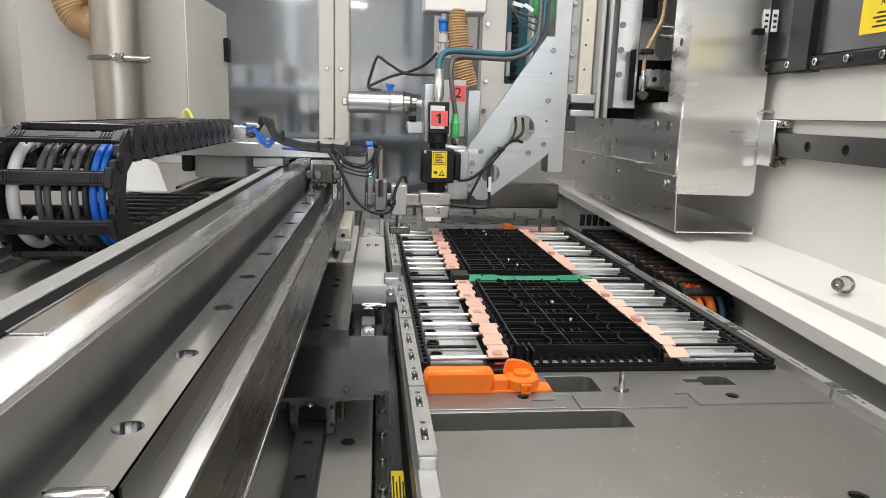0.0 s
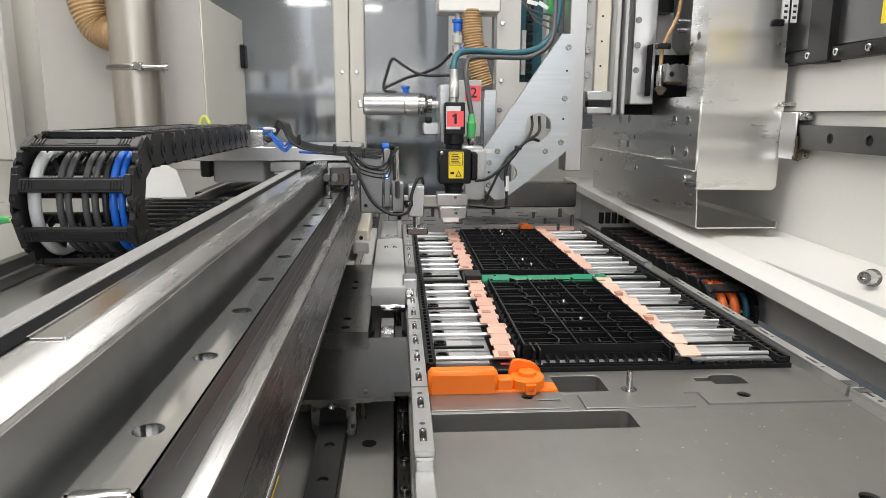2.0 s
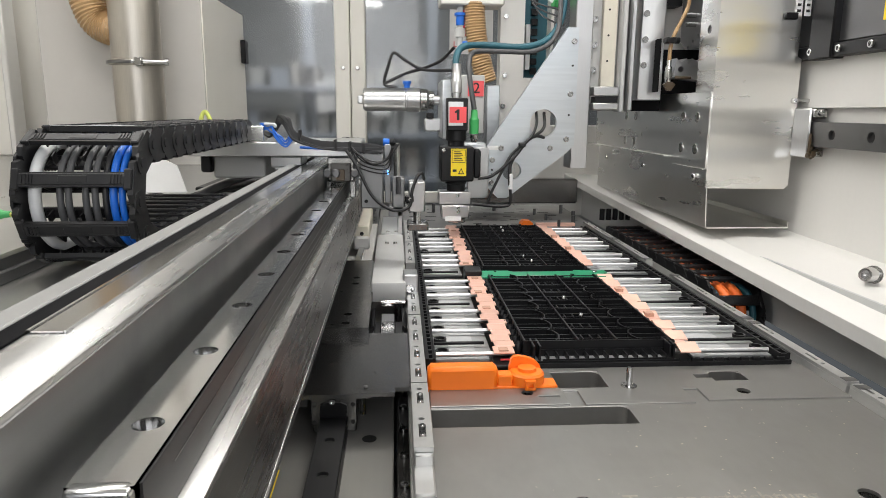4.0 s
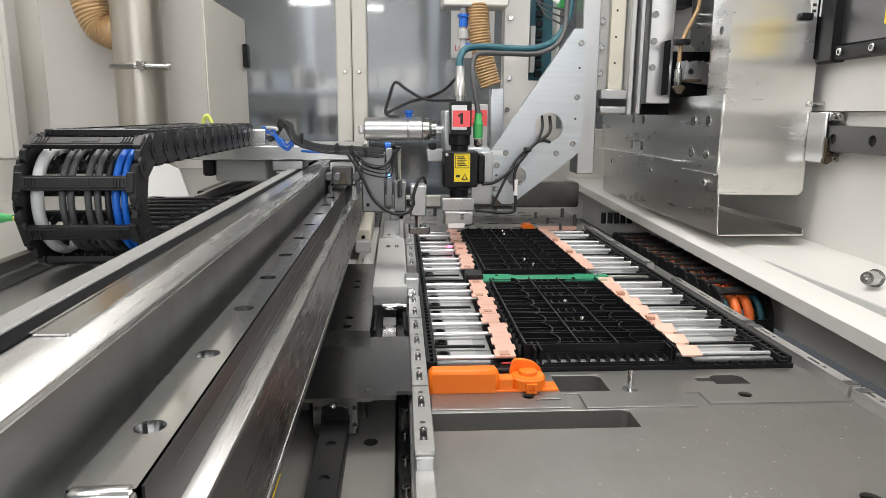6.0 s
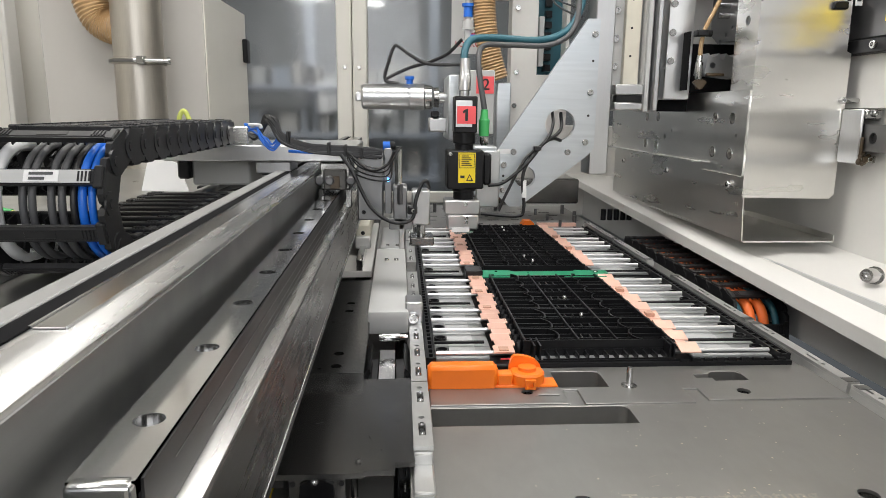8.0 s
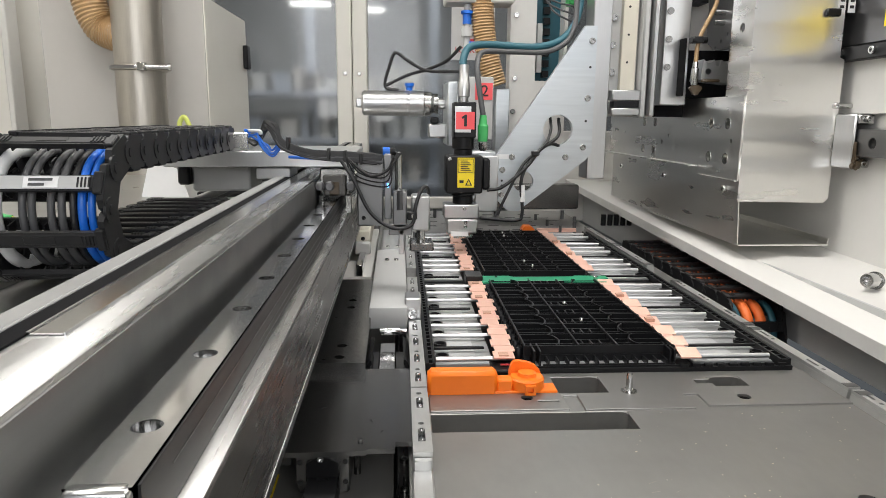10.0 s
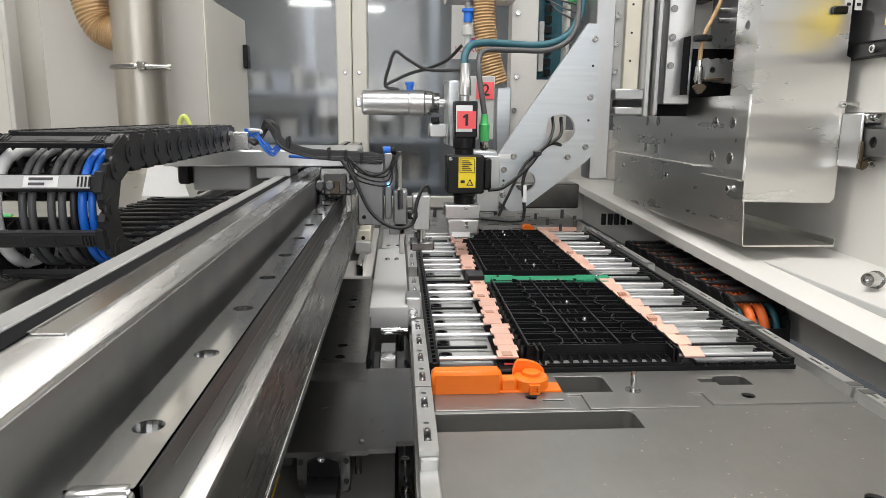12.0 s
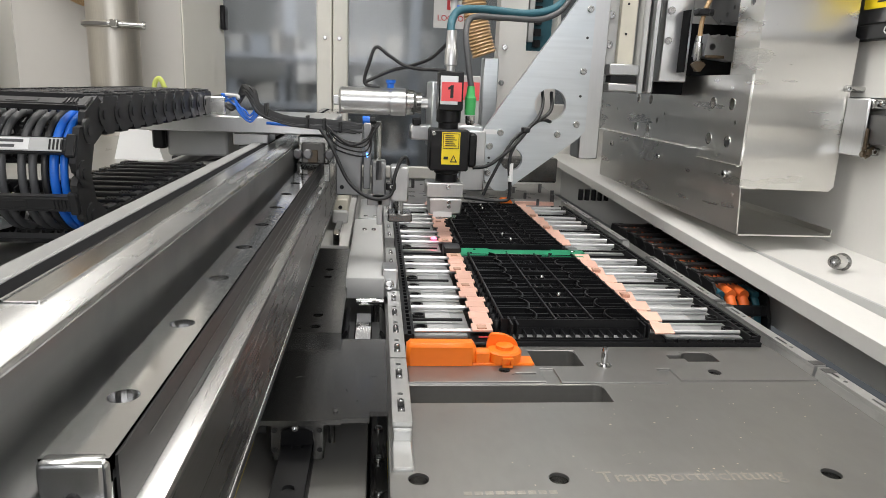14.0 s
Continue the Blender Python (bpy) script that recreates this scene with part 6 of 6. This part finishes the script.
    lettering("sign_word", "LOCKOUT", 0.026, Matrix.Translation((0.265, 2.4375, 1.412)) @ FRONT, RED_INK, n)
    part("sign_mark", B(0.235, 0.245, 2.4365, 2.4375, 1.44, 1.53), RED_INK, n)
    part("sign_mark", B(0.245, 0.275, 2.4365, 2.4375, 1.44, 1.45), RED_INK, n)
    part("sign_mark", B(0.245, 0.275, 2.4365, 2.4375, 1.52, 1.53), RED_INK, n)


far_left()


def hall():
    """Racks seen through the glass, bars for streaks reflected in it, and the cell's lamp panels."""
    r = thing("storage_rack", "blue storage rack with pale boxes behind the glass", "rack", (-0.6, 4.3, 0))
    for x in (-1.3, -0.55, 0.2):
        part("rack_post", B(x, x + 0.06, 4.3, 4.36, 0, 2.2), RACK_BLUE, r)
    for z in (0.75, 1.02, 1.3):
        part("rack_shelf", B(-1.3, 0.26, 4.2, 4.8, z, z + 0.03), RACK_BLUE, r)
    rnd = random.Random(7)
    for z in (0.78, 1.05, 1.33):
        x = -1.22
        while x < 0.1:
            w = rnd.uniform(0.03, 0.11)
            part("rack_box", B(x, x + w, 4.3, 4.6, z, z + rnd.uniform(0.05, 0.17)), rnd.choice((GREY, CABINET, CABINET, RACK_BLUE, GREY)), r)
            x += w + rnd.uniform(0.005, 0.05)
    # white blocks painted as highlights of the hall lights
    for x, z, w, h in ((-0.44, 1.26, 0.030, 0.18), (-0.38, 1.24, 0.018, 0.12), (-0.08, 1.19, 0.055, 0.07), (-0.24, 1.16, 0.012, 0.10)):
        part("pale_carton", B(x - w, x + w, 4.22, 4.29, z - h / 2, z + h / 2), LABEL_WHITE, r)
    # glowing bars imitate lamp reflections in the pane; their hangers are made up
    for x, w, z in ((-0.48, 0.11, 1.79), (-0.13, 0.06, 1.765)):
        ob = thing("glass_streak", "glowing bar for a lamp streak reflected in the glass", "lamp", (x, 4.0, z), "hall lamps")
        part("lamp_tube", B(x - w, x + w, 4.0, 4.04, z, z + 0.012), LAMP_GLOW, ob)
        part("hanger", B(x - 0.004, x + 0.004, 4.015, 4.025, z + 0.012, 2.6), GREY, ob)
    # panels at the two strip lights, out of view; the left one is an addition
    for x, y0, y1, w in ((0.52, -0.15, 2.05, 0.34), (-0.75, -0.1, 2.1, 0.25)):
        ob = thing("ceiling_lamp", "unseen flat white strip lamp under the cell ceiling", "lamp", (x, 0.9, 2.33), "cell lamps")
        part("lamp_panel", B(x - w / 2, x + w / 2, y0, y1, 2.30, 2.345), LAMP_GLOW, ob)


hall()


# ---- movement ----
def motions():
    # the gantry steps along the wall rail towards the camera
    steps = [(0, 0.087), (0.55, 0.087), (0.8, 0.101), (1.6, 0.099), (1.8, 0.086), (2.1, 0.084), (2.4, 0.078), (3.4, 0.077), (4.2, 0.03), (5.0, 0.0), (7.5, 0.0), (7.6, -0.03), (7.75, -0.085),
             (7.9, -0.097), (8.6, -0.097), (9.4, -0.081), (10.55, -0.081), (10.75, -0.097), (12.15, -0.097), (12.3, -0.14), (12.42, -0.172), (12.55, -0.174), (14, -0.174)]
    for ob in (GANTRY, HEAD):
        p = ORIGIN[ob]
        walk(ob, [(t, pose(p.x, p.y + d, p.z)) for t, d in steps])

    def between(rows, t):
        for (t0, a), (t1, b) in zip(rows, rows[1:]):
            if t0 <= t <= t1:
                return a + (b - a) * (t - t0) / (t1 - t0)
        return rows[-1][1]

    # the second head dips twice, and the laser dot sinks away while it is switched off
    dips = [(0, 0.055), (5.36, 0.055), (5.46, 0.026), (5.58, -0.004), (6.74, -0.004), (6.84, 0.030), (6.96, 0.058), (12.48, 0.056), (12.6, 0.028), (12.74, -0.004), (14, -0.004)]
    dark = [(0, -0.03), (5.0, -0.03), (5.15, 0.0), (7.5, 0.0), (7.6, -0.03), (12.3, -0.03), (12.4, 0.0), (14, 0.0)]
    for ob, lift in ((SPINDLE, dips), (SPOT, dark)):
        p = ORIGIN[ob]
        times = sorted({t for t, d in steps} | {t for t, d in lift})
        walk(ob, [(t, pose(p.x + (0.007 if ob == SPINDLE else 0.0), p.y + between(steps, t), p.z + between(lift, t))) for t in times])
    # the tray is squared up by a small turn about its far corner
    turns = [(0, 0.0), (1.58, 0.0), (1.85, -0.88), (2.6, -0.93), (5.5, -0.95), (10.6, -0.97), (10.85, -0.80), (14, -0.78)]
    for ob in (TRAY, MODULE):
        walk(ob, [(t, pose(0.0587, 1.7979, PIVOT[2], 0, 0, 0.6 + a)) for t, a in turns])
    # sensor carriage and its chain
    run = [(0, 0.0), (7.5, 0.0), (7.56, -0.045), (7.62, -0.105), (7.7, -0.128), (14, -0.128)]
    p = ORIGIN[CARRIAGE]
    walk(CARRIAGE, [(t, pose(p.x, p.y + d, p.z)) for t, d in run])
    for k, ln in enumerate(LEFT_LINKS):
        walk(ln, [(t, pose(0, d, 0) @ link_pose(k, L_PITCH, L_RADIUS, L_RUN + d / 2)) for t, d in run])
    for k, ln in enumerate(RIGHT_LINKS):
        walk(ln, [(t, pose(0, d, 0) @ link_pose(k, R_PITCH, R_RADIUS, R_RUN + d / 2)) for t, d in steps])
    # lower slide
    rows = [(0, 0.0), (7.6, 0.0), (7.7, -0.02), (7.8, -0.085), (7.9, -0.13), (8.0, -0.152), (8.1, -0.17), (8.2, -0.205), (8.5, -0.25), (9.2, -0.17), (9.9, -0.107), (14, -0.107)]
    for ob in (SLIDER, GUIDE):
        p = ORIGIN[ob]
        walk(ob, [(t, pose(p.x, p.y + d, p.z)) for t, d in rows])


motions()
